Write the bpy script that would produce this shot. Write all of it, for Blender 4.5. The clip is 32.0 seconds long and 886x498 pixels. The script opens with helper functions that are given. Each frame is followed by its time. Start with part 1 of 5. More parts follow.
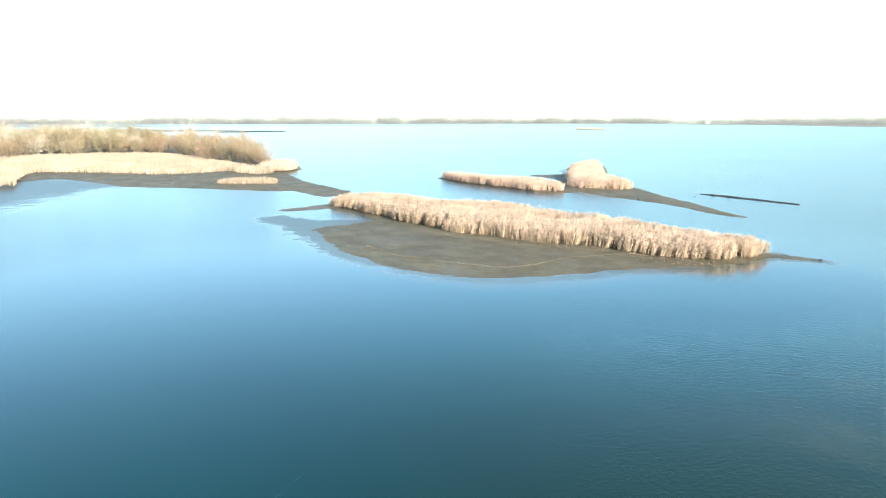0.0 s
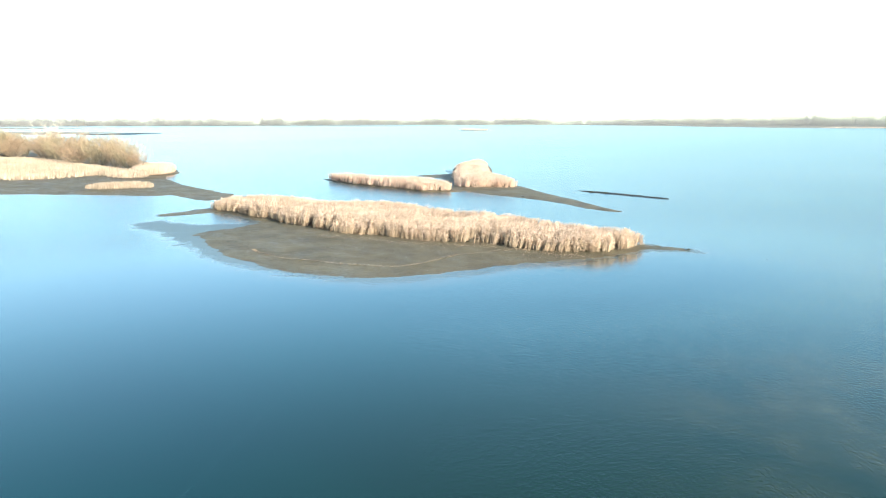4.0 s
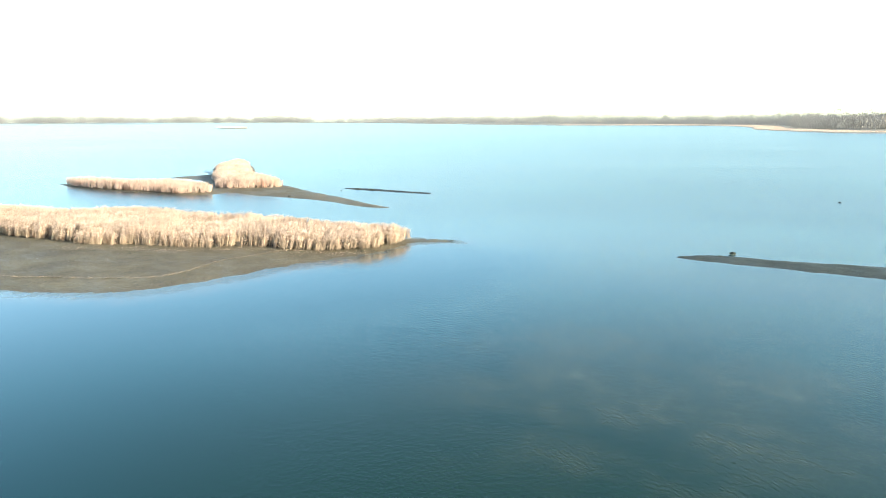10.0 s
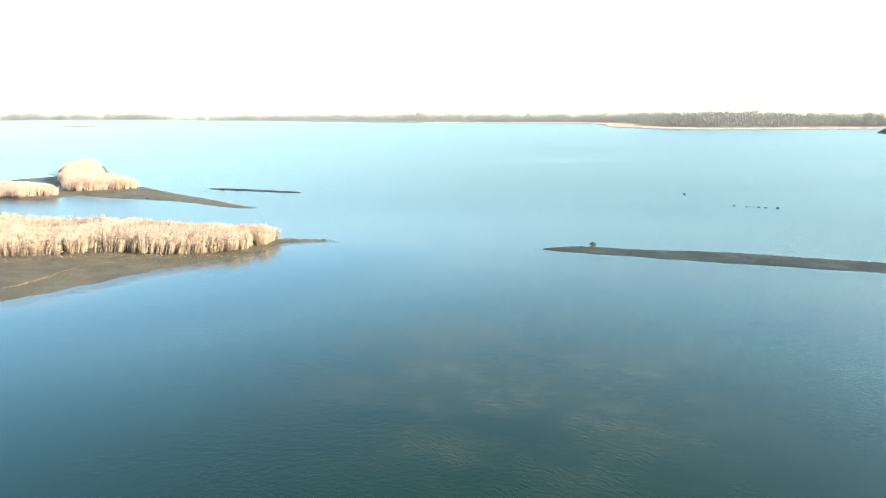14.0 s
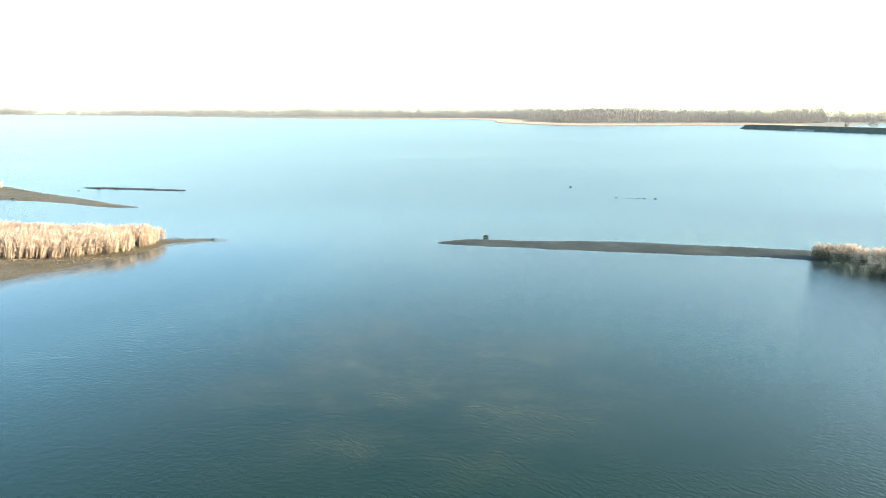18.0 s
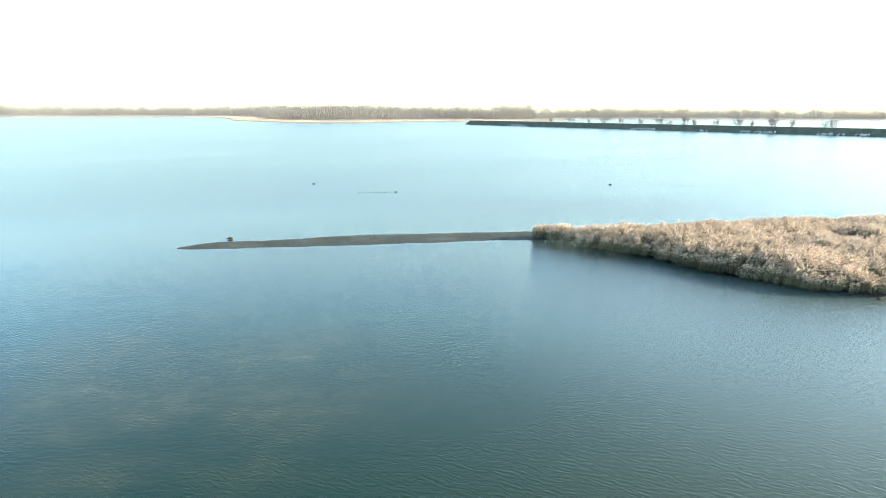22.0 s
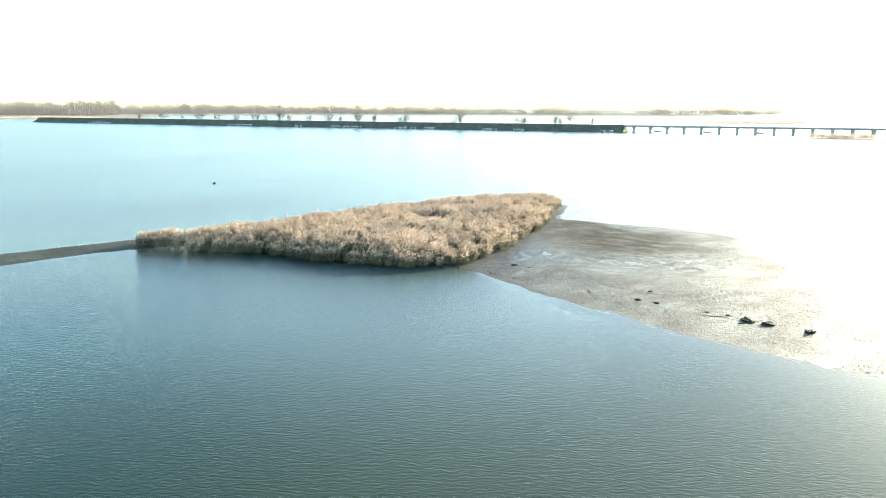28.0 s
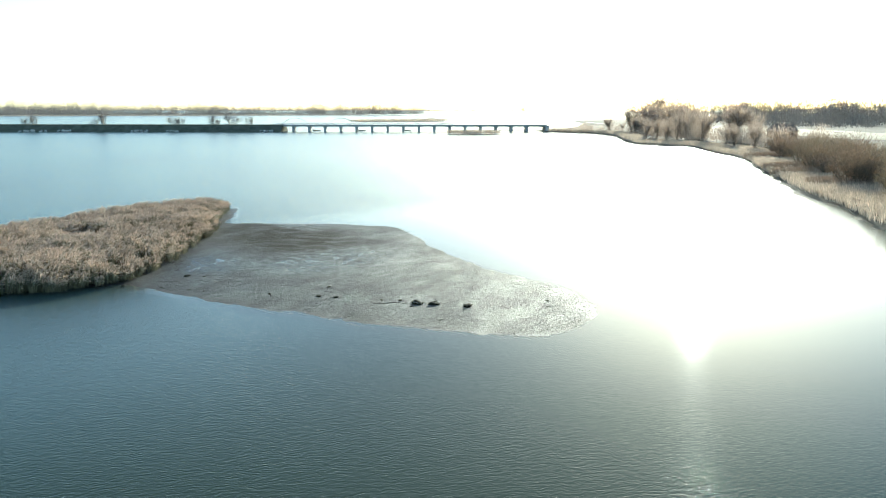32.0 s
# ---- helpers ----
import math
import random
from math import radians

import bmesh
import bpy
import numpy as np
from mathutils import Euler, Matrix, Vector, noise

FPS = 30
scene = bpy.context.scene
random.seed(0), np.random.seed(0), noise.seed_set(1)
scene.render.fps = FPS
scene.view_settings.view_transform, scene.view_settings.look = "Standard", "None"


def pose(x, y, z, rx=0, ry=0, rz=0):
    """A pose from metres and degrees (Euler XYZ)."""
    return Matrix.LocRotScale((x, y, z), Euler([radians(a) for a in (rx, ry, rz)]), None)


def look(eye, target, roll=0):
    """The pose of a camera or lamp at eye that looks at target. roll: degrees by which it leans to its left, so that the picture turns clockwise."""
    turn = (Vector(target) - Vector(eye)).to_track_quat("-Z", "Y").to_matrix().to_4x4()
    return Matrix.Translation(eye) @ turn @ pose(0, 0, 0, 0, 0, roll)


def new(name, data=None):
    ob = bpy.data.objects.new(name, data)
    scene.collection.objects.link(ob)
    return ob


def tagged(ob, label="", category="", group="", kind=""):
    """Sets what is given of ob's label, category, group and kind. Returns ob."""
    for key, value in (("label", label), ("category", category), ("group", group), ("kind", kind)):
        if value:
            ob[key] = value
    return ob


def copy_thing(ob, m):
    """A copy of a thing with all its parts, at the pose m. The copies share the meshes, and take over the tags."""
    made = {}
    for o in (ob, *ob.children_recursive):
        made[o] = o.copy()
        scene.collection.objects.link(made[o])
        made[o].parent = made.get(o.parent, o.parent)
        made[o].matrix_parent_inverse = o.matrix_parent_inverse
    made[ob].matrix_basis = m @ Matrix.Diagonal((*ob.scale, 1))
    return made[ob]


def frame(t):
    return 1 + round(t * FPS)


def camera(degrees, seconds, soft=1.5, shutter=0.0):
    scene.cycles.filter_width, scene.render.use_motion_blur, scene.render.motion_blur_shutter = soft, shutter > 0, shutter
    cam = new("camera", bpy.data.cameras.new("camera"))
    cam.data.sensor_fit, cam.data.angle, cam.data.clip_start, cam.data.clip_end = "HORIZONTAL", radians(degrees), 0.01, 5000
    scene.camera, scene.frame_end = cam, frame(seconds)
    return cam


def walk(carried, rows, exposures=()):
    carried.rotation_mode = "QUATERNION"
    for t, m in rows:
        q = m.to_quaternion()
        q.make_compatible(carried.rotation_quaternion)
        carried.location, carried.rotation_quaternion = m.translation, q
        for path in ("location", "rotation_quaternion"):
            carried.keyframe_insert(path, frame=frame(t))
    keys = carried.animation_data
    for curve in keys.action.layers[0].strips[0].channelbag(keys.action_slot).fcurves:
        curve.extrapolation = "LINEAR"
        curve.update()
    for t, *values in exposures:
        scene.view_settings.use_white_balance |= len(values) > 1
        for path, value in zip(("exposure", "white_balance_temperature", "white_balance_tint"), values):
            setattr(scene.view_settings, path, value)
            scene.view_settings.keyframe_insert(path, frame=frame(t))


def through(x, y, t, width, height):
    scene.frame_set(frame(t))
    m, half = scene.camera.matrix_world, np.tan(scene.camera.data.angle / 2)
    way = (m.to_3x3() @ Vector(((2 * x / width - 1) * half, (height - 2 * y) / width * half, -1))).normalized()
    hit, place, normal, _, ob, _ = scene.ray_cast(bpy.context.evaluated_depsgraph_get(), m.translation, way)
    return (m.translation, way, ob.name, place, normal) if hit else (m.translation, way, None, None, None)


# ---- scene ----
cam = camera(65.4, 32.0, soft=0.7)
PATH = [
    (0, (0.012, -0.007, 15.102), (0.011, 1.96, 14.738), 0.0),
    (0.5, (-0.02, -0.01, 15.067), (-0.001, 1.957, 14.704), 0.0),
    (1, (-0.035, -0.003, 15.046), (0.006, 1.963, 14.684), 0.0),
    (1.5, (-0.03, 0.02, 15.034), (0.034, 1.986, 14.672), 0.0),
    (2, (-0.007, 0.019, 15.002), (0.086, 1.984, 14.642), -0.0),
    (2.5, (0.019, 0.015, 14.959), (0.168, 1.976, 14.599), -0.1),
    (3, (0.028, -0.002, 14.937), (0.235, 1.955, 14.577), -0.1),
    (3.5, (0.027, -0.018, 14.921), (0.288, 1.932, 14.561), -0.1),
    (5.5, (-0.006, -0.097, 14.866), (0.474, 1.81, 14.504), -0.2),
    (6, (-0.01, -0.11, 14.859), (0.523, 1.783, 14.497), -0.2),
    (6.5, (-0.019, -0.111, 14.863), (0.568, 1.767, 14.5), -0.2),
    (7, (-0.048, -0.044, 14.87), (0.592, 1.815, 14.506), -0.2),
    (7.5, (-0.05, 0.045, 14.892), (0.643, 1.885, 14.527), -0.1),
    (8, (-0.048, 0.074, 14.902), (0.697, 1.894, 14.537), -0.1),
    (8.5, (-0.083, 0.098, 14.92), (0.714, 1.896, 14.554), -0.1),
    (9, (-0.096, 0.06, 14.947), (0.75, 1.834, 14.581), -0.1),
    (9.5, (-0.119, 0.022, 14.969), (0.775, 1.773, 14.602), -0.1),
    (10, (-0.14, -0.027, 14.995), (0.798, 1.701, 14.627), -0.1),
    (10.5, (-0.168, -0.037, 15.008), (0.814, 1.666, 14.639), -0.1),
    (11, (-0.174, -0.032, 15.019), (0.849, 1.646, 14.649), -0.1),
    (11.5, (-0.189, -0.009, 15.028), (0.877, 1.642, 14.658), -0.1),
    (12, (-0.209, -0.001, 15.017), (0.897, 1.624, 14.645), -0.1),
    (12.5, (-0.244, -0.003, 15.026), (0.899, 1.596, 14.653), -0.0),
    (13, (-0.245, -0.036, 15.017), (0.933, 1.537, 14.644), -0.0),
    (13.5, (-0.222, -0.07, 14.998), (0.988, 1.477, 14.624), -0.0),
    (14, (-0.213, -0.078, 15.008), (1.029, 1.445, 14.633), 0.0),
    (14.5, (-0.222, -0.076, 15.009), (1.049, 1.421, 14.632), 0.0),
    (16.5, (-0.342, -0.136, 15.061), (1.042, 1.255, 14.678), 0.1),
    (17, (-0.373, -0.144, 15.035), (1.039, 1.22, 14.651), 0.1),
    (17.5, (-0.379, -0.136, 14.976), (1.057, 1.202, 14.592), 0.2),
    (18, (-0.362, -0.105, 14.914), (1.098, 1.206, 14.528), 0.2),
    (18.5, (-0.343, -0.086, 14.862), (1.13, 1.211, 14.476), 0.3),
    (19, (-0.342, -0.093, 14.825), (1.173, 1.154, 14.438), 0.2),
    (19.5, (-0.375, -0.088, 14.825), (1.21, 1.067, 14.438), 0.2),
    (20, (-0.457, -0.075, 14.86), (1.192, 0.989, 14.472), 0.1),
    (20.5, (-0.536, -0.078, 14.867), (1.167, 0.895, 14.477), 0.1),
    (21, (-0.6, -0.092, 14.848), (1.153, 0.788, 14.457), 0.1),
    (21.5, (-0.63, -0.089, 14.846), (1.166, 0.697, 14.455), 0.2),
    (22, (-0.647, -0.065, 14.851), (1.187, 0.63, 14.459), 0.1),
    (22.5, (-0.682, -0.036, 14.865), (1.182, 0.572, 14.471), 0.1),
    (23, (-0.726, -0.005, 14.909), (1.165, 0.513, 14.514), 0.1),
    (23.5, (-0.777, 0.019, 14.955), (1.137, 0.448, 14.56), 0.1),
    (24, (-0.825, 0.041, 15.012), (1.106, 0.378, 14.616), 0.1),
    (24.5, (-0.837, 0.07, 15.063), (1.108, 0.315, 14.666), 0.1),
    (25, (-0.801, 0.121, 15.087), (1.154, 0.272, 14.689), 0.1),
    (25.5, (-0.788, 0.112, 15.091), (1.171, 0.172, 14.693), 0.1),
    (27.5, (-0.713, 0.262, 15.081), (1.222, -0.042, 14.681), 0.2),
    (28, (-0.706, 0.288, 15.097), (1.215, -0.099, 14.696), 0.2),
    (28.5, (-0.715, 0.318, 15.108), (1.187, -0.156, 14.708), 0.3),
    (29, (-0.715, 0.362, 15.119), (1.163, -0.199, 14.719), 0.3),
    (29.5, (-0.731, 0.418, 15.152), (1.118, -0.229, 14.753), 0.2),
    (30, (-0.814, 0.451, 15.189), (1.002, -0.286, 14.791), 0.2),
    (30.5, (-0.876, 0.521, 15.215), (0.881, -0.348, 14.816), 0.1),
    (31, (-0.909, 0.578, 15.264), (0.778, -0.419, 14.864), 0.1),
    (31.5, (-0.891, 0.666, 15.295), (0.717, -0.453, 14.895), 0.1),
    (32, (-0.839, 0.825, 15.314), (0.69, -0.401, 14.914), 0.1),
]
walk(cam, [(t, look(eye, target, roll)) for t, eye, target, roll in PATH],
     [(0, 1.80, 5550, -5), (6, 1.84, 5650, -5), (14, 1.95, 5950, -3), (20, 2.03, 6100, -1), (23, 2.11, 6200, -1), (25, 2.14, 6250, -2), (28, 2.02, 6150, -3), (30, 1.74, 6000, -5), (31, 1.34, 5700, -7), (32, 0.96, 5450, -8)])

# ---- light ----
SUN_AZ, SUN_EL = 149.5, 14.8  # degrees clockwise from +y, and above the horizon
world = bpy.data.worlds.new("world")
scene.world = world
world.use_nodes = True
sky = world.node_tree.nodes.new("ShaderNodeTexSky")
sky.sky_type, sky.sun_disc = "NISHITA", False
sky.sun_elevation, sky.sun_rotation = radians(SUN_EL), radians(SUN_AZ)
sky.altitude, sky.air_density, sky.dust_density, sky.ozone_density = 0, 0.74, 0.75, 0.1
back = world.node_tree.nodes["Background"]
back.inputs["Strength"].default_value = 0.14
world.node_tree.links.new(sky.outputs["Color"], back.inputs["Color"])
lamp = bpy.data.lights.new("sun", "SUN")
lamp.energy, lamp.angle, lamp.color = 4.4, radians(0.55), (1.0, 0.86, 0.69)
sun = new("sun", lamp)
az, el = radians(SUN_AZ), radians(SUN_EL)
sun.matrix_world = look((0, 0, 0), (-math.sin(az) * math.cos(el), -math.cos(az) * math.cos(el), -math.sin(el)))


# ---- materials ----
def material(name):
    mat = bpy.data.materials.new(name)
    mat.use_nodes = True
    return mat, mat.node_tree.nodes, mat.node_tree.links, mat.node_tree.nodes["Principled BSDF"]


def noise_node(nodes, links, scale, detail=4.0, rough=0.55, stretch=None, turn=0.0):
    """World-space noise; stretch scales its axes."""
    geo, n = nodes.new("ShaderNodeNewGeometry"), nodes.new("ShaderNodeTexNoise")
    n.inputs["Scale"].default_value, n.inputs["Detail"].default_value, n.inputs["Roughness"].default_value = scale, detail, rough
    source = geo.outputs["Position"]
    if stretch:
        m = nodes.new("ShaderNodeMapping")
        m.vector_type = "TEXTURE"
        m.inputs["Scale"].default_value, m.inputs["Rotation"].default_value = stretch, (0, 0, radians(turn))
        links.new(source, m.inputs["Vector"])
        source = m.outputs["Vector"]
    links.new(source, n.inputs["Vector"])
    return n.outputs["Fac"]


def ramp(nodes, links, fac, stops):
    r = nodes.new("ShaderNodeValToRGB")
    r.color_ramp.elements[0].position, r.color_ramp.elements[-1].position = stops[0][0], stops[-1][0]
    for p, _ in stops[1:-1]:
        r.color_ramp.elements.new(p)
    for e, (p, c) in zip(r.color_ramp.elements, stops):
        e.position, e.color = p, (*c, 1) if len(c) == 3 else c
    links.new(fac, r.inputs["Fac"])
    return r.outputs["Color"]


def grey(a):
    return (a, a, a)


def mix(nodes, links, fac, a, b, how="MIX"):
    m = nodes.new("ShaderNodeMix")
    m.data_type, m.blend_type = "RGBA", how
    for value, slot in ((fac, 0), (a, 6), (b, 7)):
        if hasattr(value, "links"):
            links.new(value, m.inputs[slot])
        else:
            m.inputs[slot].default_value = value if slot == 0 else (*value, 1)
    return m.outputs[2]


def maths(nodes, links, how, a, b=0.0, c=0.0):
    m = nodes.new("ShaderNodeMath")
    m.operation = how
    for value, slot in ((a, 0), (b, 1), (c, 2)):
        if hasattr(value, "links"):
            links.new(value, m.inputs[slot])
        else:
            m.inputs[slot].default_value = value
    return m.outputs[0]


def bump(nodes, links, bsdf, height, strength, distance):
    b = nodes.new("ShaderNodeBump")
    b.inputs["Distance"].default_value = distance
    for value, slot in ((height, "Height"), (strength, "Strength")):
        if hasattr(value, "links"):
            links.new(value, b.inputs[slot])
        else:
            b.inputs[slot].default_value = value
    links.new(b.outputs["Normal"], bsdf.inputs["Normal"])


def fall_round(nodes, links, split, x, y, wide, long, start, stop, low=1.0, high=0.0):
    """A smooth fall from low to high round an oval of the ground or lake bed."""
    u = maths(nodes, links, "MULTIPLY_ADD", split.outputs["X"], 1 / wide, -x / wide)
    v = maths(nodes, links, "MULTIPLY_ADD", split.outputs["Y"], 1 / long, -y / long)
    reach = maths(nodes, links, "SQRT", maths(nodes, links, "ADD", maths(nodes, links, "MULTIPLY", u, u), maths(nodes, links, "MULTIPLY", v, v)))
    m = nodes.new("ShaderNodeMapRange")
    m.interpolation_type = "SMOOTHSTEP"
    links.new(reach, m.inputs["Value"])
    for slot, value in (("From Min", start), ("From Max", stop), ("To Min", low), ("To Max", high)):
        m.inputs[slot].default_value = value
    return m.outputs["Result"]


def attribute(nodes, name):
    n = nodes.new("ShaderNodeAttribute")
    n.attribute_name = name
    return n.outputs["Fac"]


def smooth(nodes, links, value, start, stop, low=0.0, high=1.0):
    m = nodes.new("ShaderNodeMapRange")
    m.interpolation_type = "SMOOTHSTEP"
    links.new(value, m.inputs["Value"])
    for slot, v in (("From Min", start), ("From Max", stop), ("To Min", low), ("To Max", high)):
        m.inputs[slot].default_value = v
    return m.outputs["Result"]


def water_material():
    mat, nodes, links, bsdf = material("lake_water")
    # deep blue-green water, with stirred-up silt over the shallows
    broad = noise_node(nodes, links, 0.035, 4, 0.55, (1.0, 1.6, 1), 40)
    deep = ramp(nodes, links, broad, [(0.36, (0.001, 0.019, 0.021)), (0.66, (0.003, 0.037, 0.031))])
    geo = nodes.new("ShaderNodeNewGeometry")
    split = nodes.new("ShaderNodeSeparateXYZ")
    links.new(geo.outputs["Position"], split.inputs[0])

    def within(*oval):
        return fall_round(nodes, links, split, *oval)

    cloud = noise_node(nodes, links, 0.16, 5, 0.6, (1.0, 1.25, 1), 25)
    shoal = within(20, 8, 27, 46, 0.45, 1.3)
    murk = within(27, -12, 26, 26, 0.2, 1.1)
    green = mix(nodes, links, maths(nodes, links, "MULTIPLY", shoal, 0.9), deep, (0.007, 0.021, 0.009))
    green = mix(nodes, links, maths(nodes, links, "MULTIPLY", murk, 0.85), green, (0.031, 0.039, 0.018))
    # shallow-mud tint by the second island, lifted to include the sun's glare
    green = mix(nodes, links, maths(nodes, links, "MULTIPLY", within(56, -7, 26, 24, 0.3, 1.2), 0.9), green, (0.062, 0.086, 0.078))
    # brighter oval: the pale sky mirrored here is painted into the water
    green = mix(nodes, links, maths(nodes, links, "MULTIPLY", within(20, 57, 42, 24, 0.2, 1.2), 0.85), green, (0.006, 0.046, 0.048))
    silt = maths(nodes, links, "MULTIPLY", within(29, 27, 17, 18, 0.25, 1.15), ramp(nodes, links, cloud, [(0.38, grey(0.1)), (0.6, grey(1))]))
    wisps = ramp(nodes, links, noise_node(nodes, links, 0.55, 5, 0.7, (1.0, 1.4, 1), 25), [(0.36, grey(0.3)), (0.62, grey(1))])
    silt = maths(nodes, links, "MULTIPLY", silt, wisps)
    tone = mix(nodes, links, maths(nodes, links, "MULTIPLY", silt, 0.8), green, (0.052, 0.054, 0.026))
    # an old furrow in the lake bed
    across = maths(nodes, links, "ADD", maths(nodes, links, "MULTIPLY", split.outputs["X"], 0.946), maths(nodes, links, "MULTIPLY_ADD", split.outputs["Y"], -0.324, 14.8))
    across = maths(nodes, links, "ADD", across, maths(nodes, links, "MULTIPLY_ADD", noise_node(nodes, links, 0.25, 3), 0.5, -0.25))
    furrow = maths(nodes, links, "LESS_THAN", maths(nodes, links, "ABSOLUTE", across), 0.06)
    furrow = maths(nodes, links, "MULTIPLY", furrow, maths(nodes, links, "LESS_THAN", split.outputs["Y"], 44))
    furrow = maths(nodes, links, "MULTIPLY", furrow, maths(nodes, links, "GREATER_THAN", split.outputs["Y"], 14))
    furrow = maths(nodes, links, "MULTIPLY", furrow, ramp(nodes, links, noise_node(nodes, links, 0.9, 4), [(0.35, grey(0.1)), (0.65, grey(0.7))]))
    tone = mix(nodes, links, furrow, tone, (0.012, 0.042, 0.042))
    # mud that shows through the skin of water along the shores, in streaks
    shore = attribute(nodes, "shoal")
    streak = maths(nodes, links, "ADD", noise_node(nodes, links, 3.6, 5, 0.7, (3.0, 1.0, 1), 12), maths(nodes, links, "MULTIPLY", noise_node(nodes, links, 0.35, 3, 0.6, (1.6, 1.0, 1), 12), 0.7))
    awash = maths(nodes, links, "ADD", maths(nodes, links, "MULTIPLY_ADD", shore, 1.5, -0.15), maths(nodes, links, "MULTIPLY_ADD", streak, 3.6, -3.28))
    thin = smooth(nodes, links, awash, -0.9, 0.9)
    bare = smooth(nodes, links, awash, 0.3, 0.8)
    tone = mix(nodes, links, maths(nodes, links, "MULTIPLY", thin, 0.65), tone, (0.105, 0.09, 0.066))
    links.new(tone, bsdf.inputs["Base Color"])
    # fine wind ripples, with slack lanes between them
    small = noise_node(nodes, links, 6.0, 3, 0.55, (1.0, 2.6, 1), -17)
    cross = noise_node(nodes, links, 9.0, 3, 0.6, (1.0, 1.9, 1), -38)
    mid = noise_node(nodes, links, 0.3, 2, 0.5, (1.0, 2.0, 1), 40)
    lanes = ramp(nodes, links, noise_node(nodes, links, 0.02, 4, 0.55, (1.0, 3.4, 1), 60), [(0.34, grey(0.78)), (0.64, grey(1))])
    height = maths(nodes, links, "ADD", maths(nodes, links, "MULTIPLY", small, 0.42), maths(nodes, links, "MULTIPLY", cross, 0.34))
    height = maths(nodes, links, "ADD", height, maths(nodes, links, "MULTIPLY", mid, 0.15))
    lee = within(36, -56, 52, 44, 0.5, 1.2, 0.25, 1.0)
    calm = maths(nodes, links, "MULTIPLY", maths(nodes, links, "MULTIPLY", smooth(nodes, links, awash, -1.0, 0.4, 1.0, 0.35), within(16, 64, 32, 15, 0.6, 1.2, 0.4, 1.0)), within(-20, 45, 34, 50, 0.5, 1.0, 0.12, 1.0))
    force = maths(nodes, links, "MULTIPLY", lee, maths(nodes, links, "MULTIPLY", lanes, within(38, 10, 62, 58, 0.5, 1.3, 1.0, 0.62)))
    bump(nodes, links, bsdf, height, maths(nodes, links, "MULTIPLY", calm, maths(nodes, links, "MULTIPLY", force, maths(nodes, links, "POWER", lee, 0.5))), 0.06)
    # the open lake is ruffled by the wind, the water among the islands lies in their lee
    ruffled = maths(nodes, links, "MULTIPLY", maths(nodes, links, "MULTIPLY", lee, within(22, 22, 95, 95, 0.2, 1.0, 0.05, 0.24)), within(27, 18, 100, 100, 2.0, 9.0, 1.0, 0.95))
    ruffled = maths(nodes, links, "MULTIPLY", ruffled, maths(nodes, links, "MULTIPLY_ADD", lanes, 0.25, 0.77))
    links.new(maths(nodes, links, "MULTIPLY_ADD", bare, 0.16, ruffled), bsdf.inputs["Roughness"])
    bsdf.inputs["IOR"].default_value = 1.333
    bsdf.inputs["Specular Tint"].default_value = (0.8, 1.0, 0.9, 1)
    links.new(maths(nodes, links, "MULTIPLY_ADD", bare, -0.12, 0.5), bsdf.inputs["Specular IOR Level"])
    return mat


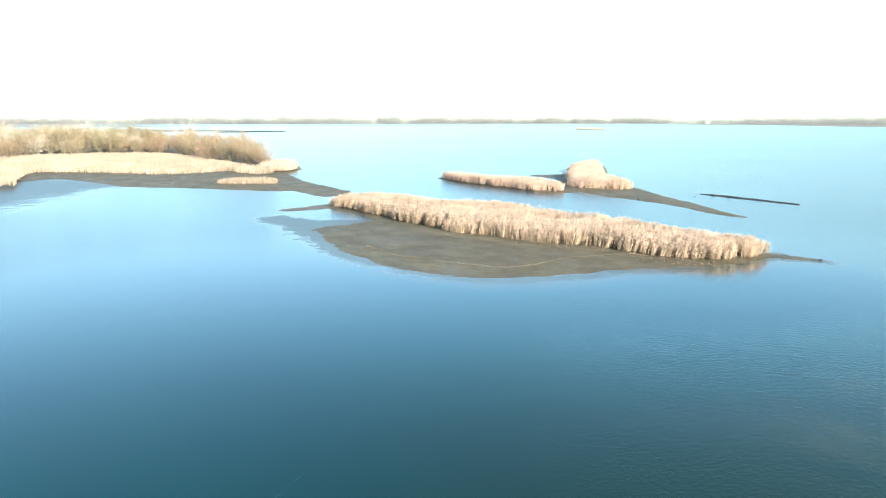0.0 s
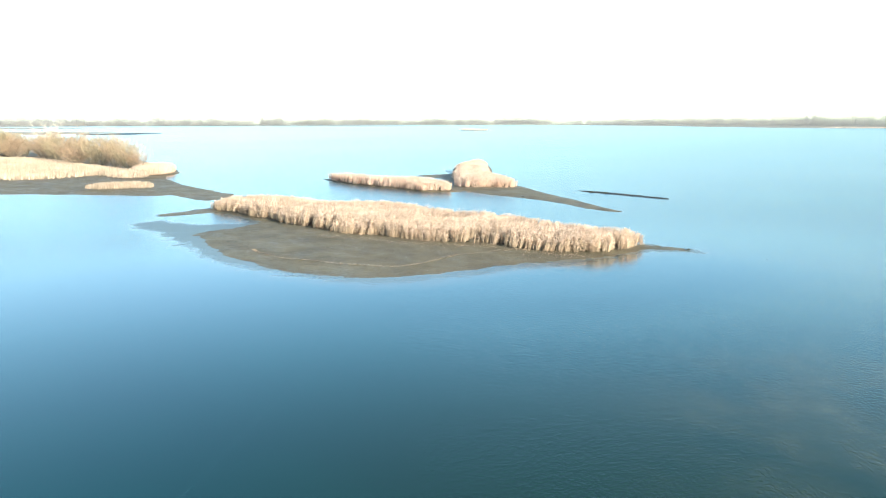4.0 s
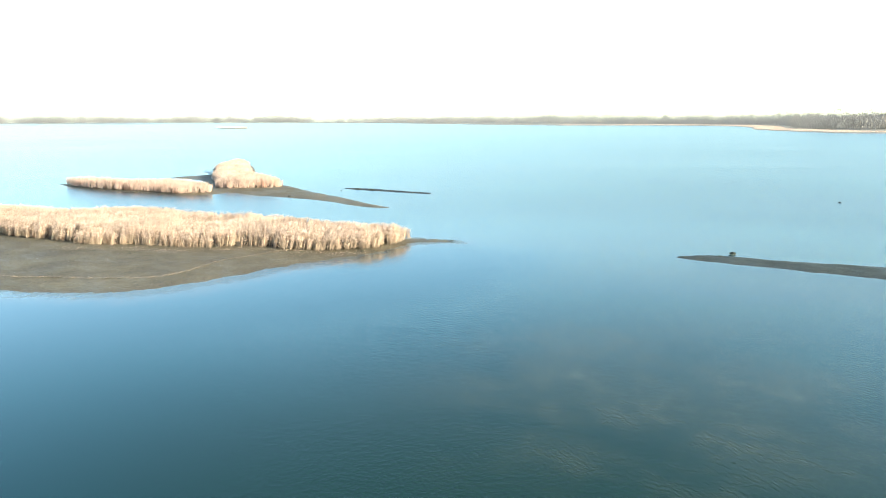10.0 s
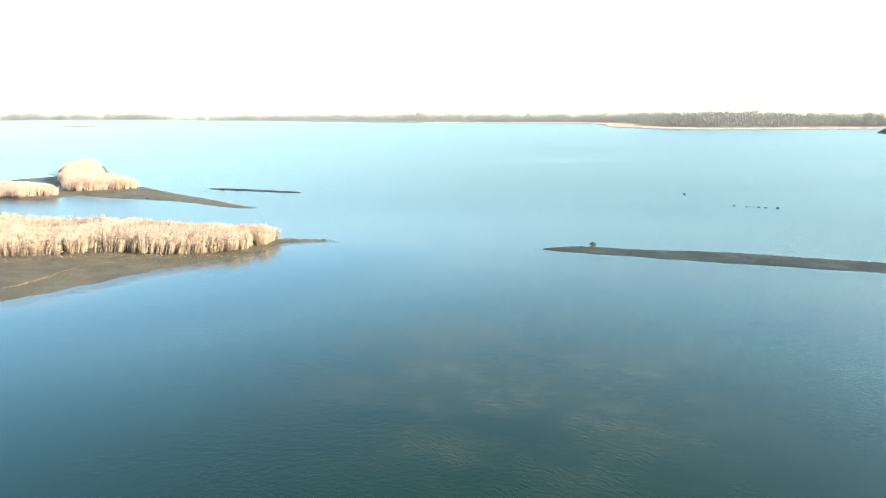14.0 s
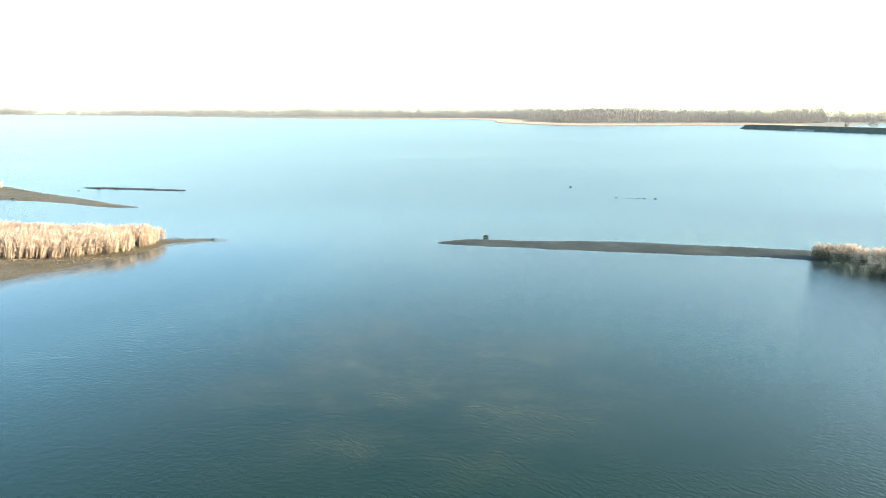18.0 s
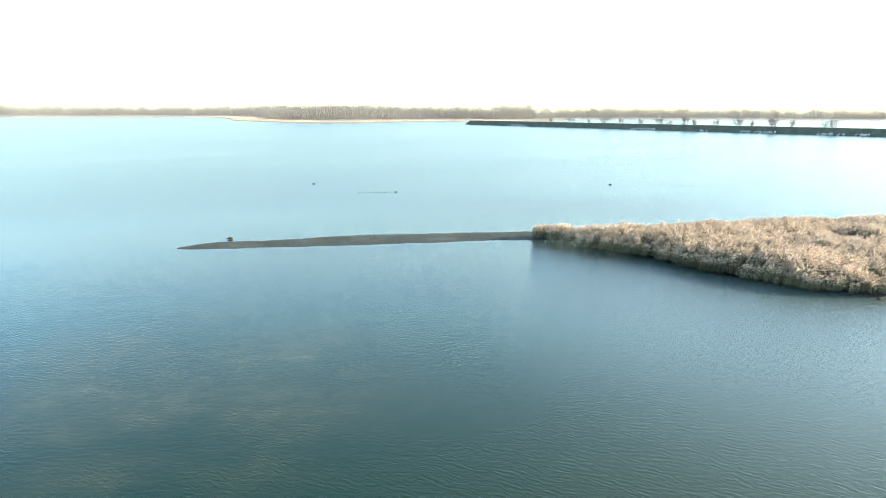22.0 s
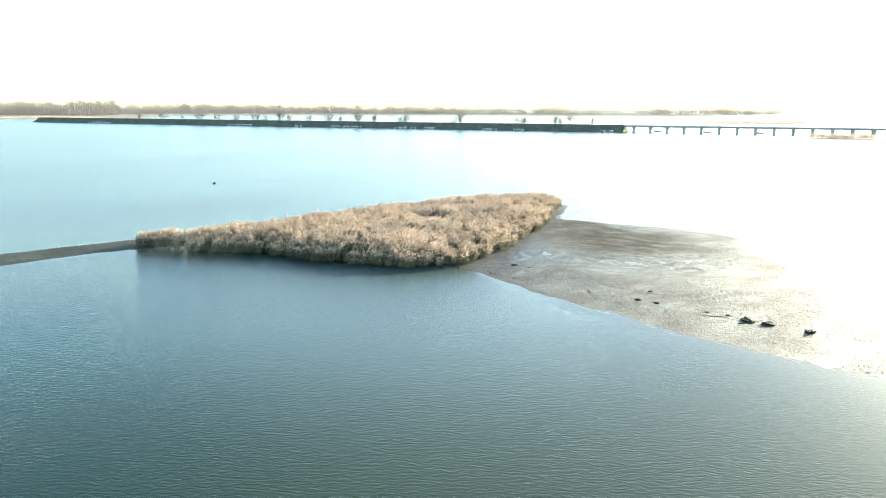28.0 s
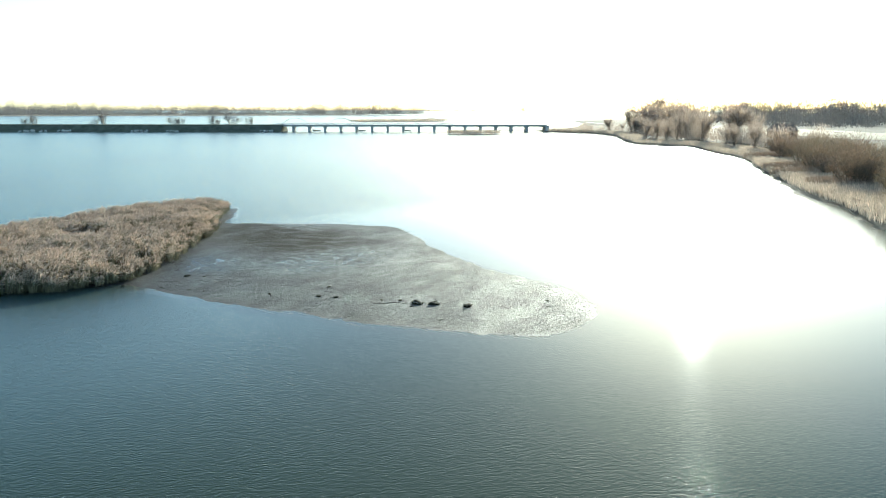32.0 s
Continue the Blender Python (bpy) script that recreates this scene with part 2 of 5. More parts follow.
def mud_material(name="mud", low=(0.14, 0.098, 0.047), high=(0.235, 0.172, 0.088), gloss=0.58, grain=(0.5, 1.35), stain=None, sheen=()):
    """Bare lake mud: grit, small clods, a stained part and films of standing water."""
    mat, nodes, links, bsdf = material(name)
    broad, fine = noise_node(nodes, links, 0.22, 5, 0.6), noise_node(nodes, links, 7.0, 4, 0.7)
    tone = ramp(nodes, links, broad, [(0.3, low), (0.7, high)])
    grit = ramp(nodes, links, noise_node(nodes, links, 6.0, 4, 0.85), [(0.36, grey(grain[0])), (0.64, grey(grain[1]))])
    tone = mix(nodes, links, 1.0, tone, grit, "MULTIPLY")
    cells = nodes.new("ShaderNodeTexVoronoi")
    cells.inputs["Scale"].default_value = 4.3
    links.new(nodes.new("ShaderNodeNewGeometry").outputs["Position"], cells.inputs["Vector"])
    clods = ramp(nodes, links, cells.outputs["Distance"], [(0.1, grey(1.2)), (0.55, grey(0.7))])
    tone = mix(nodes, links, 0.4, tone, clods, "MULTIPLY")
    geo, split = nodes.new("ShaderNodeNewGeometry"), nodes.new("ShaderNodeSeparateXYZ")
    links.new(geo.outputs["Position"], split.inputs[0])
    wet = ramp(nodes, links, noise_node(nodes, links, 0.3, 6, 0.75, (1.0, 2.0, 1), 20), [(0.40, grey(gloss + 0.12)), (0.64, grey(gloss - 0.10))])
    if stain:
        film = maths(nodes, links, "MULTIPLY", fall_round(nodes, links, split, *stain[0]), ramp(nodes, links, noise_node(nodes, links, 0.8, 5, 0.7, (1.0, 2.5, 1), -50), [(0.36, grey(0.35)), (0.6, grey(1))]))
        tone = mix(nodes, links, maths(nodes, links, "MULTIPLY", film, 0.85), tone, mix(nodes, links, 1.0, grit, stain[1], "MULTIPLY"))
        wet = maths(nodes, links, "MULTIPLY_ADD", film, 0.3, wet)
    links.new(tone, bsdf.inputs["Base Color"])
    relief = 1.0
    for oval in sheen:
        patch = maths(nodes, links, "MULTIPLY", fall_round(nodes, links, split, *oval), ramp(nodes, links, noise_node(nodes, links, 1.3, 8, 0.85), [(0.43, grey(0)), (0.59, grey(1))]))
        wet = maths(nodes, links, "MULTIPLY", wet, maths(nodes, links, "MULTIPLY_ADD", patch, -0.86, 1.0))
        relief = maths(nodes, links, "MULTIPLY", maths(nodes, links, "MULTIPLY_ADD", patch, -0.97, 1.0), relief)
    links.new(wet, bsdf.inputs["Roughness"])
    bsdf.inputs["Specular IOR Level"].default_value = 0.3 if sheen else 0.13
    if stain:
        links.new(maths(nodes, links, "MULTIPLY_ADD", film, -0.22, 0.3), bsdf.inputs["Specular IOR Level"])
    lumps = maths(nodes, links, "MULTIPLY", cells.outputs["Distance"], -0.22)
    bump(nodes, links, bsdf, maths(nodes, links, "ADD", maths(nodes, links, "ADD", noise_node(nodes, links, 5.0, 6, 0.8), lumps), maths(nodes, links, "MULTIPLY", fine, 0.5)), relief, 0.14)
    return mat


def reed_material(name, dark, light, through=0.22):
    mat, nodes, links, bsdf = material(name)
    geo = nodes.new("ShaderNodeNewGeometry")
    stems = ramp(nodes, links, geo.outputs["Random Per Island"], [(0.0, dark), (0.55, [0.5 * (a + b) for a, b in zip(dark, light)]), (1.0, light)])
    drift = ramp(nodes, links, noise_node(nodes, links, 0.13, 4, 0.6), [(0.32, (0.80, 0.74, 0.68)), (0.66, (1.12, 1.06, 1.0))])
    tone = mix(nodes, links, 1.0, stems, drift, "MULTIPLY")
    tuft = ramp(nodes, links, noise_node(nodes, links, 0.75, 3, 0.6), [(0.36, (0.74, 0.74, 0.72)), (0.62, (1.1, 1.08, 1.05))])
    tone = mix(nodes, links, 1.0, tone, tuft, "MULTIPLY")
    links.new(tone, bsdf.inputs["Base Color"])
    bsdf.inputs["Roughness"].default_value = 0.62
    leaf, join = nodes.new("ShaderNodeBsdfTranslucent"), nodes.new("ShaderNodeMixShader")
    links.new(tone, leaf.inputs["Color"])
    join.inputs[0].default_value = through
    links.new(bsdf.outputs[0], join.inputs[1])
    links.new(leaf.outputs[0], join.inputs[2])
    links.new(join.outputs[0], nodes["Material Output"].inputs["Surface"])
    return mat


def plain_material(name, low, high, scale, rough=0.8, relief=0.02, object_shift=0.0):
    mat, nodes, links, bsdf = material(name)
    tone = ramp(nodes, links, noise_node(nodes, links, scale, 6, 0.65), [(0.3, low), (0.7, high)])
    if object_shift:
        info = nodes.new("ShaderNodeObjectInfo")
        shift = ramp(nodes, links, info.outputs["Random"], [(0.0, grey(1 - object_shift)), (1.0, grey(1 + object_shift))])
        tone = mix(nodes, links, 1.0, tone, shift, "MULTIPLY")
    links.new(tone, bsdf.inputs["Base Color"])
    bsdf.inputs["Roughness"].default_value, bsdf.inputs["Specular IOR Level"].default_value = rough, 0.15
    if relief:
        bump(nodes, links, bsdf, noise_node(nodes, links, scale * 8, 5, 0.65), 0.6, relief)
    return mat


WATER = water_material()
MUD = mud_material("mud", (0.125, 0.095, 0.054), (0.21, 0.163, 0.097))
MUD_WET = mud_material("wet_mudflat", (0.036, 0.034, 0.030), (0.074, 0.070, 0.061), 0.52, (0.2, 2.1), ((74, -35, 20, 9, 0.3, 1.2), (0.036, 0.030, 0.020)),
                       [(60, -33.5, 7.0, 10.0, 0.3, 1.2), (66, -22.5, 6.0, 5.0, 0.3, 1.2), (84, -41, 8.0, 4.0, 0.3, 1.2)])
MUD_GREY = mud_material("grey_mud", (0.042, 0.043, 0.033), (0.085, 0.085, 0.066), 0.6)
MUD_DARK = mud_material("dark_mud", (0.030, 0.025, 0.018), (0.06, 0.048, 0.032), 0.55)
LITTER_AND_CORE = plain_material("reed_litter", (0.04, 0.032, 0.022), (0.13, 0.103, 0.072), 2.5, 0.8, 0.03)
BIRD_LUMP = plain_material("dark_lump", (0.022, 0.022, 0.02), (0.07, 0.066, 0.058), 2.5, 0.5, 0.05, 0.3)
SOIL = plain_material("marsh_soil", (0.10, 0.085, 0.06), (0.19, 0.16, 0.11), 0.4, 0.85, 0.08)
REED = reed_material("dry_reed", (0.60, 0.46, 0.375), (0.82, 0.65, 0.55), 0.45)
REED_BROWN = reed_material("brown_reed", (0.50, 0.435, 0.355), (0.88, 0.79, 0.68), 0.44)
REED_PALE = reed_material("pale_reed", (0.35, 0.275, 0.21), (0.54, 0.44, 0.355))
PLUME = reed_material("reed_plume", (0.54, 0.42, 0.335), (0.74, 0.60, 0.495), 0.35)
# brown and olive stems, darkened to carry the shade low in the reeds
STEM = reed_material("reed_stem", (0.29, 0.22, 0.155), (0.56, 0.435, 0.325), 0.2)
STEM_GREEN_SHADED = reed_material("shaded_olive_reed_stem", (0.145, 0.142, 0.088), (0.33, 0.315, 0.205), 0.2)
TWIG = reed_material("willow_twig", (0.24, 0.19, 0.12), (0.46, 0.37, 0.24), 0.25)
TWIG_RED = reed_material("reddish_twig", (0.27, 0.18, 0.12), (0.47, 0.34, 0.23), 0.25)
TWIG_GREEN = reed_material("olive_twig", (0.23, 0.20, 0.125), (0.45, 0.385, 0.25), 0.25)
# far twigs greyed all over: distance haze is put into both colours
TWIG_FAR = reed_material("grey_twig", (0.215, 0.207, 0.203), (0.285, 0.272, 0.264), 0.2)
TWIG_HAZE = reed_material("hazed_twig", (0.195, 0.194, 0.206), (0.245, 0.242, 0.255), 0.2)
# southern twigs paled, so the glare towards the sun sits in their colour
TWIG_PALE = reed_material("glare_paled_twig", (0.40, 0.34, 0.295), (0.57, 0.495, 0.435), 0.65)
BARK = plain_material("bark", (0.09, 0.075, 0.055), (0.20, 0.17, 0.13), 3.0, 0.9, 0.03)
MARSH = plain_material("marsh_turf", (0.23, 0.195, 0.15), (0.36, 0.305, 0.24), 0.06, 0.85, 0.15)
TURF = plain_material("winter_turf", (0.07, 0.078, 0.052), (0.16, 0.155, 0.11), 0.25, 0.9, 0.12)
FIELD = plain_material("stubble_field", (0.34, 0.29, 0.19), (0.52, 0.45, 0.31), 0.05, 0.85, 0.05)
CONCRETE = plain_material("concrete", (0.40, 0.40, 0.38), (0.58, 0.57, 0.54), 0.5, 0.8, 0.02)
ARCH = plain_material("arch_paint", (0.16, 0.17, 0.17), (0.24, 0.25, 0.25), 1.0, 0.5, 0.0)
STEEL = plain_material("painted_steel", (0.30, 0.32, 0.32), (0.42, 0.44, 0.44), 1.0, 0.5, 0.0)
ROCK = plain_material("quarry_stone", (0.38, 0.365, 0.335), (0.64, 0.615, 0.57), 1.2, 0.85, 0.05, 0.25)
WEED = plain_material("rotted_weed", (0.018, 0.02, 0.012), (0.055, 0.05, 0.03), 5.0, 0.7, 0.05)
GRAVEL = plain_material("gravel_track", (0.38, 0.35, 0.29), (0.56, 0.52, 0.45), 0.8, 0.9, 0.03)
SHELL = plain_material("shell", (0.62, 0.60, 0.55), (0.82, 0.80, 0.75), 4.0, 0.6, 0.0)
BRICK = plain_material("barn_boarding", (0.10, 0.065, 0.05), (0.19, 0.12, 0.09), 1.0, 0.85, 0.03)
ROOFING = plain_material("barn_roofing", (0.10, 0.085, 0.075), (0.19, 0.16, 0.14), 0.9, 0.7, 0.03)


# ---- shaping helpers ----
def field_noise(x, y, size, seed=0):
    """Smooth value noise from -1 to 1 with cells of the given size."""
    x, y = np.asarray(x, float) / size + 137.0, np.asarray(y, float) / size + 71.0
    i, j = np.floor(x).astype(np.int64), np.floor(y).astype(np.int64)
    u, v = x - i, y - j
    u, v = u * u * (3 - 2 * u), v * v * (3 - 2 * v)

    def cell(a, b):
        h = (a * 374761393 + b * 668265263 + seed * 974634777) & 0x7FFFFFFF
        h = ((h ^ (h >> 13)) * 1274126177) & 0x7FFFFFFF
        return ((h ^ (h >> 16)) & 0xFFFF) / 32767.5 - 1

    low = cell(i, j) * (1 - u) + cell(i + 1, j) * u
    high = cell(i, j + 1) * (1 - u) + cell(i + 1, j + 1) * u
    return low * (1 - v) + high * v


def curve_through(points, steps=6, closed=True):
    """A smooth line through corner points (Catmull-Rom)."""
    p = np.array(points, float)
    if closed:
        p = np.concatenate([p[-1:], p, p[:2]])
    else:
        p = np.concatenate([2 * p[:1] - p[1:2], p, 2 * p[-1:] - p[-2:-1]])
    t = np.arange(steps)[:, None] / steps
    out = []
    for a, b, c, d in zip(p, p[1:], p[2:], p[3:]):
        out.append(0.5 * (2 * b + (c - a) * t + (2 * a - 5 * b + 4 * c - d) * t**2 + (3 * b - a - 3 * c + d) * t**3))
    out = np.concatenate(out)
    return out if closed else np.concatenate([out, p[-2:-1]])


def depth_inside(x, y, outline):
    """The distance to an outline, above zero inside it."""
    x, y = np.ravel(x), np.ravel(y)
    inside, near = np.zeros(len(x), bool), np.full(len(x), 1e9)
    for (ax, ay), (bx, by) in zip(outline, np.roll(outline, -1, 0)):
        ex, ey = bx - ax, by - ay
        k = np.clip(((x - ax) * ex + (y - ay) * ey) / (ex * ex + ey * ey + 1e-12), 0, 1)
        near = np.minimum(near, (x - ax - k * ex) ** 2 + (y - ay - k * ey) ** 2)
        if ay != by:
            inside ^= ((ay > y) != (by > y)) & (x < ax + (y - ay) * ex / ey)
    return np.where(inside, 1, -1) * np.sqrt(near)


def mesh_of(name, verts, faces, mat, smooth=False):
    me = bpy.data.meshes.new(name)
    verts, faces = np.asarray(verts, np.float32), np.asarray(faces, np.int32)
    n, k = faces.shape
    me.vertices.add(len(verts))
    me.vertices.foreach_set("co", verts.ravel())
    me.loops.add(n * k)
    me.loops.foreach_set("vertex_index", faces.ravel())
    me.polygons.add(n)
    me.polygons.foreach_set("loop_start", np.arange(0, n * k, k, dtype=np.int32))
    me.polygons.foreach_set("use_smooth", np.full(n, smooth))
    me.update(calc_edges=True)
    me.materials.append(mat)
    return me


def part(name, bm, mat, parent=None, label=""):
    """Links a bmesh, or a ready mesh, as one object under a thing."""
    me = bm
    if isinstance(bm, bmesh.types.BMesh):
        me = bpy.data.meshes.new(name)
        bm.to_mesh(me)
        bm.free()
        me.materials.append(mat)
    ob = new(name, me)
    ob.parent = parent
    return tagged(ob, label)


def box(bm, x0, x1, y0, y1, z0, z1):
    vs = bmesh.ops.create_cube(bm, size=1)["verts"]
    for v in vs:
        v.co = ((x0 + x1) / 2 + v.co.x * (x1 - x0), (y0 + y1) / 2 + v.co.y * (y1 - y0), (z0 + z1) / 2 + v.co.z * (z1 - z0))
    return vs


SHORES = {}


def ground_at(name, x, y):
    """The height of a shore at places on it."""
    line, top, slope = SHORES[name]
    d = np.maximum(depth_inside(np.atleast_1d(x), np.atleast_1d(y), line), 0)
    return top * (1 - np.exp(-d * slope / top))


def terrain(name, outline, top, slope, cell, mat, label, rough=0.015, seed=1, inland=None, parent=None):
    """A low shore rising from the lake: top is its height, slope its beach; small hollows hold water at the rim."""
    line = curve_through(outline)
    SHORES[name] = (line, top, slope)
    (x0, y0), (x1, y1) = line.min(0) - 2 * cell - 3, line.max(0) + 2 * cell + 3
    nx, ny = int((x1 - x0) / cell) + 2, int((y1 - y0) / cell) + 2
    gx, gy = np.meshgrid(x0 + cell * np.arange(nx), y0 + cell * np.arange(ny))
    gx, gy = gx.ravel(), gy.ravel()
    d = depth_inside(gx, gy, line)
    d = d + 0.18 * field_noise(gx, gy, 2.6, seed) + 0.12 * field_noise(gx, gy, 0.8, seed + 5)
    z = np.where(d > 0, top * (1 - np.exp(-d * slope / top)), d * slope * 0.9)
    z += rough * (field_noise(gx, gy, 2.3, seed + 1) + 0.7 * field_noise(gx, gy, 0.8, seed + 2) + 0.8 * field_noise(gx, gy, 0.42, seed + 7)) * np.clip(0.9 + d * 0.1, 0, 1)
    if inland:
        z += inland * np.clip(d / 60, 0, 1) * (0.7 + 0.3 * field_noise(gx, gy, 40, seed + 3))
    keep = d > -3 * cell - 2.5
    at = np.arange(nx * ny).reshape(ny, nx)
    quads = np.stack([at[:-1, :-1], at[:-1, 1:], at[1:, 1:], at[1:, :-1]], -1).reshape(-1, 4)
    quads = quads[keep[quads].all(1)]
    used, back_at = np.unique(quads, return_inverse=True)
    me = mesh_of(name, np.stack([gx, gy, np.maximum(z, -0.4)], -1)[used], back_at.reshape(-1, 4), mat, True)
    return tagged(part(name, me, mat, parent), label, "ground", kind="structure")


SHOALS = []


def shallows(outline, reach, margin=0.0):
    """Very shallow water along a shore: mud shows through it, more the further it lies inside the outline."""
    SHOALS.append((curve_through(outline), reach, margin))


def scatter(outline, density, rng):
    (x0, y0), (x1, y1) = outline.min(0), outline.max(0)
    n = int((x1 - x0) * (y1 - y0) * density)
    p = rng.random((n, 2)) * (x1 - x0, y1 - y0) + (x0, y0)
    d = depth_inside(p[:, 0], p[:, 1], outline)
    return p[d > 0], d[d > 0]


def blades(base, tip, width, side, belly=0.5, bow=None):
    """Flat leaves from base to tip: kite-shaped, two triangles each."""
    middle = base + (tip - base) * belly + (0 if bow is None else bow)
    half = side * (width / 2)[:, None]
    v = np.stack([base, middle + half, tip, middle - half], 1).reshape(-1, 3)
    k = 4 * np.arange(len(base))[:, None]
    f = np.concatenate([k + (0, 1, 2), k + (0, 2, 3)])
    return v, f


def joined(*pieces):
    vs, fs, at = [], [], 0
    for v, f in pieces:
        vs.append(v), fs.append(f + at)
        at += len(v)
    return np.concatenate(vs), np.concatenate(fs)


def reed_bed(name, outline, density, height, width, mat, label, ground=0.2, seed=3, wind=(0.22, 0.10), plumes=True, taper=0.9, ragged=0.3, steps=6, stem=None, matted=0.5, lumps=0.06, clump=0.45, leaf=0.65, hollows=()):
    """A stand of dry reed: tussocks of stems, leaves combed by the wind, and plumes."""
    rng = np.random.default_rng(seed)
    line = curve_through(outline, steps)
    each = int(density * clump * clump)
    if each < 4:
        clump, each = 1.0 / math.sqrt(density), 1
    hub, d = scatter(line, 1.0 / (clump * clump), rng)
    ok = d + ragged * field_noise(hub[:, 0], hub[:, 1], 1.1, seed) > 0.15
    hub, d = hub[ok], d[ok]
    m = len(hub)
    # each tussock has its own height, lean and crown
    tall = height * (0.90 + 0.09 * field_noise(hub[:, 0], hub[:, 1], 7.0, seed + 1) + lumps * field_noise(hub[:, 0], hub[:, 1], 2.2, seed + 2)) * rng.normal(1, 0.055, m).clip(0.8, 1.2)
    low = 0.6 if taper < 2.5 else 0.42
    tall *= low + (1 - low) * np.clip(d / taper, 0, 1) ** 0.7
    for x, y, rx, ry in hollows:
        tall *= 0.7 + 0.3 * np.clip(np.hypot((hub[:, 0] - x) / rx, (hub[:, 1] - y) / ry) - 0.35, 0, 1)
    gust = (0.6 + 0.5 * field_noise(hub[:, 0], hub[:, 1], 4.0, seed + 3))[:, None]
    lean = np.array(wind) * gust + rng.normal(0, 0.10, (m, 2))
    at = np.repeat(np.arange(m), each)
    n = len(at)
    off = rng.normal(0, 0.32 * clump if each > 1 else 0.0, (n, 2))
    p = hub[at] + off
    far = np.linalg.norm(off, axis=1) / clump
    tall = tall[at] * (1 - 0.3 * np.clip(far, 0, 1) ** 2) * rng.normal(1, 0.045, n).clip(0.85, 1.15)
    base = np.concatenate([p, np.full((n, 1), ground)], 1)
    lean = np.concatenate([(lean[at] + off * 0.15 + rng.normal(0, 0.06, (n, 2))) * tall[:, None], np.zeros((n, 1))], 1)
    tip = base + lean + np.stack([0 * tall, 0 * tall, tall], -1)

    def edgeways():
        turn = rng.random(n) * 2 * np.pi
        return np.stack([np.cos(turn), np.sin(turn), 0 * turn], -1)

    w = width * rng.uniform(0.6, 1.4, n)
    stalks, pieces = blades(base, tip, w * 0.8, edgeways(), 0.45, -lean * 0.18), []
    along = np.array([*wind, 0.0]) / (np.linalg.norm(wind) + 1e-6)
    for low, high, rise, fall in ((0.2, 0.62, 0.02, -0.42), (0.52, 0.88, 0.12, -0.2), (0.8, 1.0, 0.22, -0.1)):
        start = base + (tip - base) * rng.uniform(low, high, n)[:, None]
        out = (along * matted + rng.normal(0, 0.4, (n, 3))) * (leaf * rng.uniform(0.2, 0.52, n) * height / 2.3)[:, None]
        out[:, 2] = rng.uniform(fall, rise, n) * height / 2.3
        side = np.cross(out, rng.normal(0, 0.4, (n, 3)) + (0, 0, 1))
        side /= np.linalg.norm(side, axis=1)[:, None] + 1e-6
        pieces.append(blades(start, start + out, w * 0.55, side, 0.45, np.array([0, 0, 0.06])))
    # low leaves take the stem colour, so shade at the foot is painted in
    stems = mesh_of("stems", *joined(stalks, pieces[0]), stem or mat)
    v, f = joined(*pieces[1:])
    thing = tagged(new(name, mesh_of(name, v, f, mat)), label, "reeds", kind="stuff")
    tagged(part("stems", stems, mat, thing, "upright dry stems and low leaves"), kind="stuff")
    if plumes:
        # an added dark core, mostly hidden, that stops light between the stems
        cell = 0.6
        (x0, y0), (x1, y1) = line.min(0), line.max(0)
        xs, ys = np.arange(x0, x1 + cell, cell), np.arange(y0, y1 + cell, cell)
        gx, gy = (a.ravel() for a in np.meshgrid(xs, ys))
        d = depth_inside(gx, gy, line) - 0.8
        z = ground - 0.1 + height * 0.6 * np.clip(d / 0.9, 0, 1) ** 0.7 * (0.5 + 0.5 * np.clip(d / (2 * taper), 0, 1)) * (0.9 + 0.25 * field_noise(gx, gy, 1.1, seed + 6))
        ids = np.arange(len(gx)).reshape(len(ys), len(xs))
        quads = np.stack([ids[:-1, :-1], ids[:-1, 1:], ids[1:, 1:], ids[1:, :-1]], -1).reshape(-1, 4)
        quads = quads[(d[quads] > 0.0).all(1)]
        used, back_at = np.unique(quads, return_inverse=True)
        core = mesh_of("shade_core", np.stack([gx, gy, z], -1)[used], back_at.reshape(-1, 4), LITTER_AND_CORE)
        tagged(part("shade_core", core, LITTER_AND_CORE, thing, "added dark core that blocks light between the stems"), kind="stuff")
        pick = rng.random(n) < 0.7
        top = tip[pick]
        nod = lean[pick] * 0.4 + rng.normal(0, 0.05, (len(top), 3))
        nod[:, 2] = rng.uniform(0.02, 0.2, len(top)) * height / 2.3
        turn = rng.random(len(top)) * 2 * np.pi
        v, f = blades(top - (0, 0, 0.12), top + nod, np.full(len(top), width * 1.2), np.stack([np.cos(turn), np.sin(turn), 0 * turn], -1), 0.5)
        tagged(part("plumes", mesh_of("plumes", v, f, PLUME), PLUME, thing, "feathery brown seed plumes"), kind="stuff")
    return thing


# ---- the near reed island with its mudflat ----
terrain("ground_mudflat_1", [(-18, 98), (-15.8, 90), (-12.2, 81), (-9.2, 75.8), (-5, 70.6), (0.9, 67), (6.4, 66.2), (12.3, 67.5),
        (18.4, 70.2), (24.6, 70.7), (31.3, 72.5), (36.5, 75.4), (41.6, 74.2), (39, 77.6), (36, 80), (33.3, 84), (29.9, 88), (24.9, 97), (22, 102), (15.5, 107),
        (13.3, 113), (5.3, 119), (-2.5, 123), (-8.9, 130.5), (-15, 131), (-20.9, 127), (-16.3, 118.5), (-12.8, 112.6), (-11, 107), (-13.5, 102.5)],
        0.26, 0.032, 0.24, MUD, "bare grey-brown mudflat sloping into the lake", seed=11)
terrain("ground_mud_bar", [(-28.3, 119.5), (-25, 122.5), (-21.8, 126.2), (-17, 126), (-18, 122), (-22.2, 119.4), (-26.6, 117.2)], 0.15, 0.05, 0.32, MUD, "narrow dark mud bar beside the reeds", seed=12)
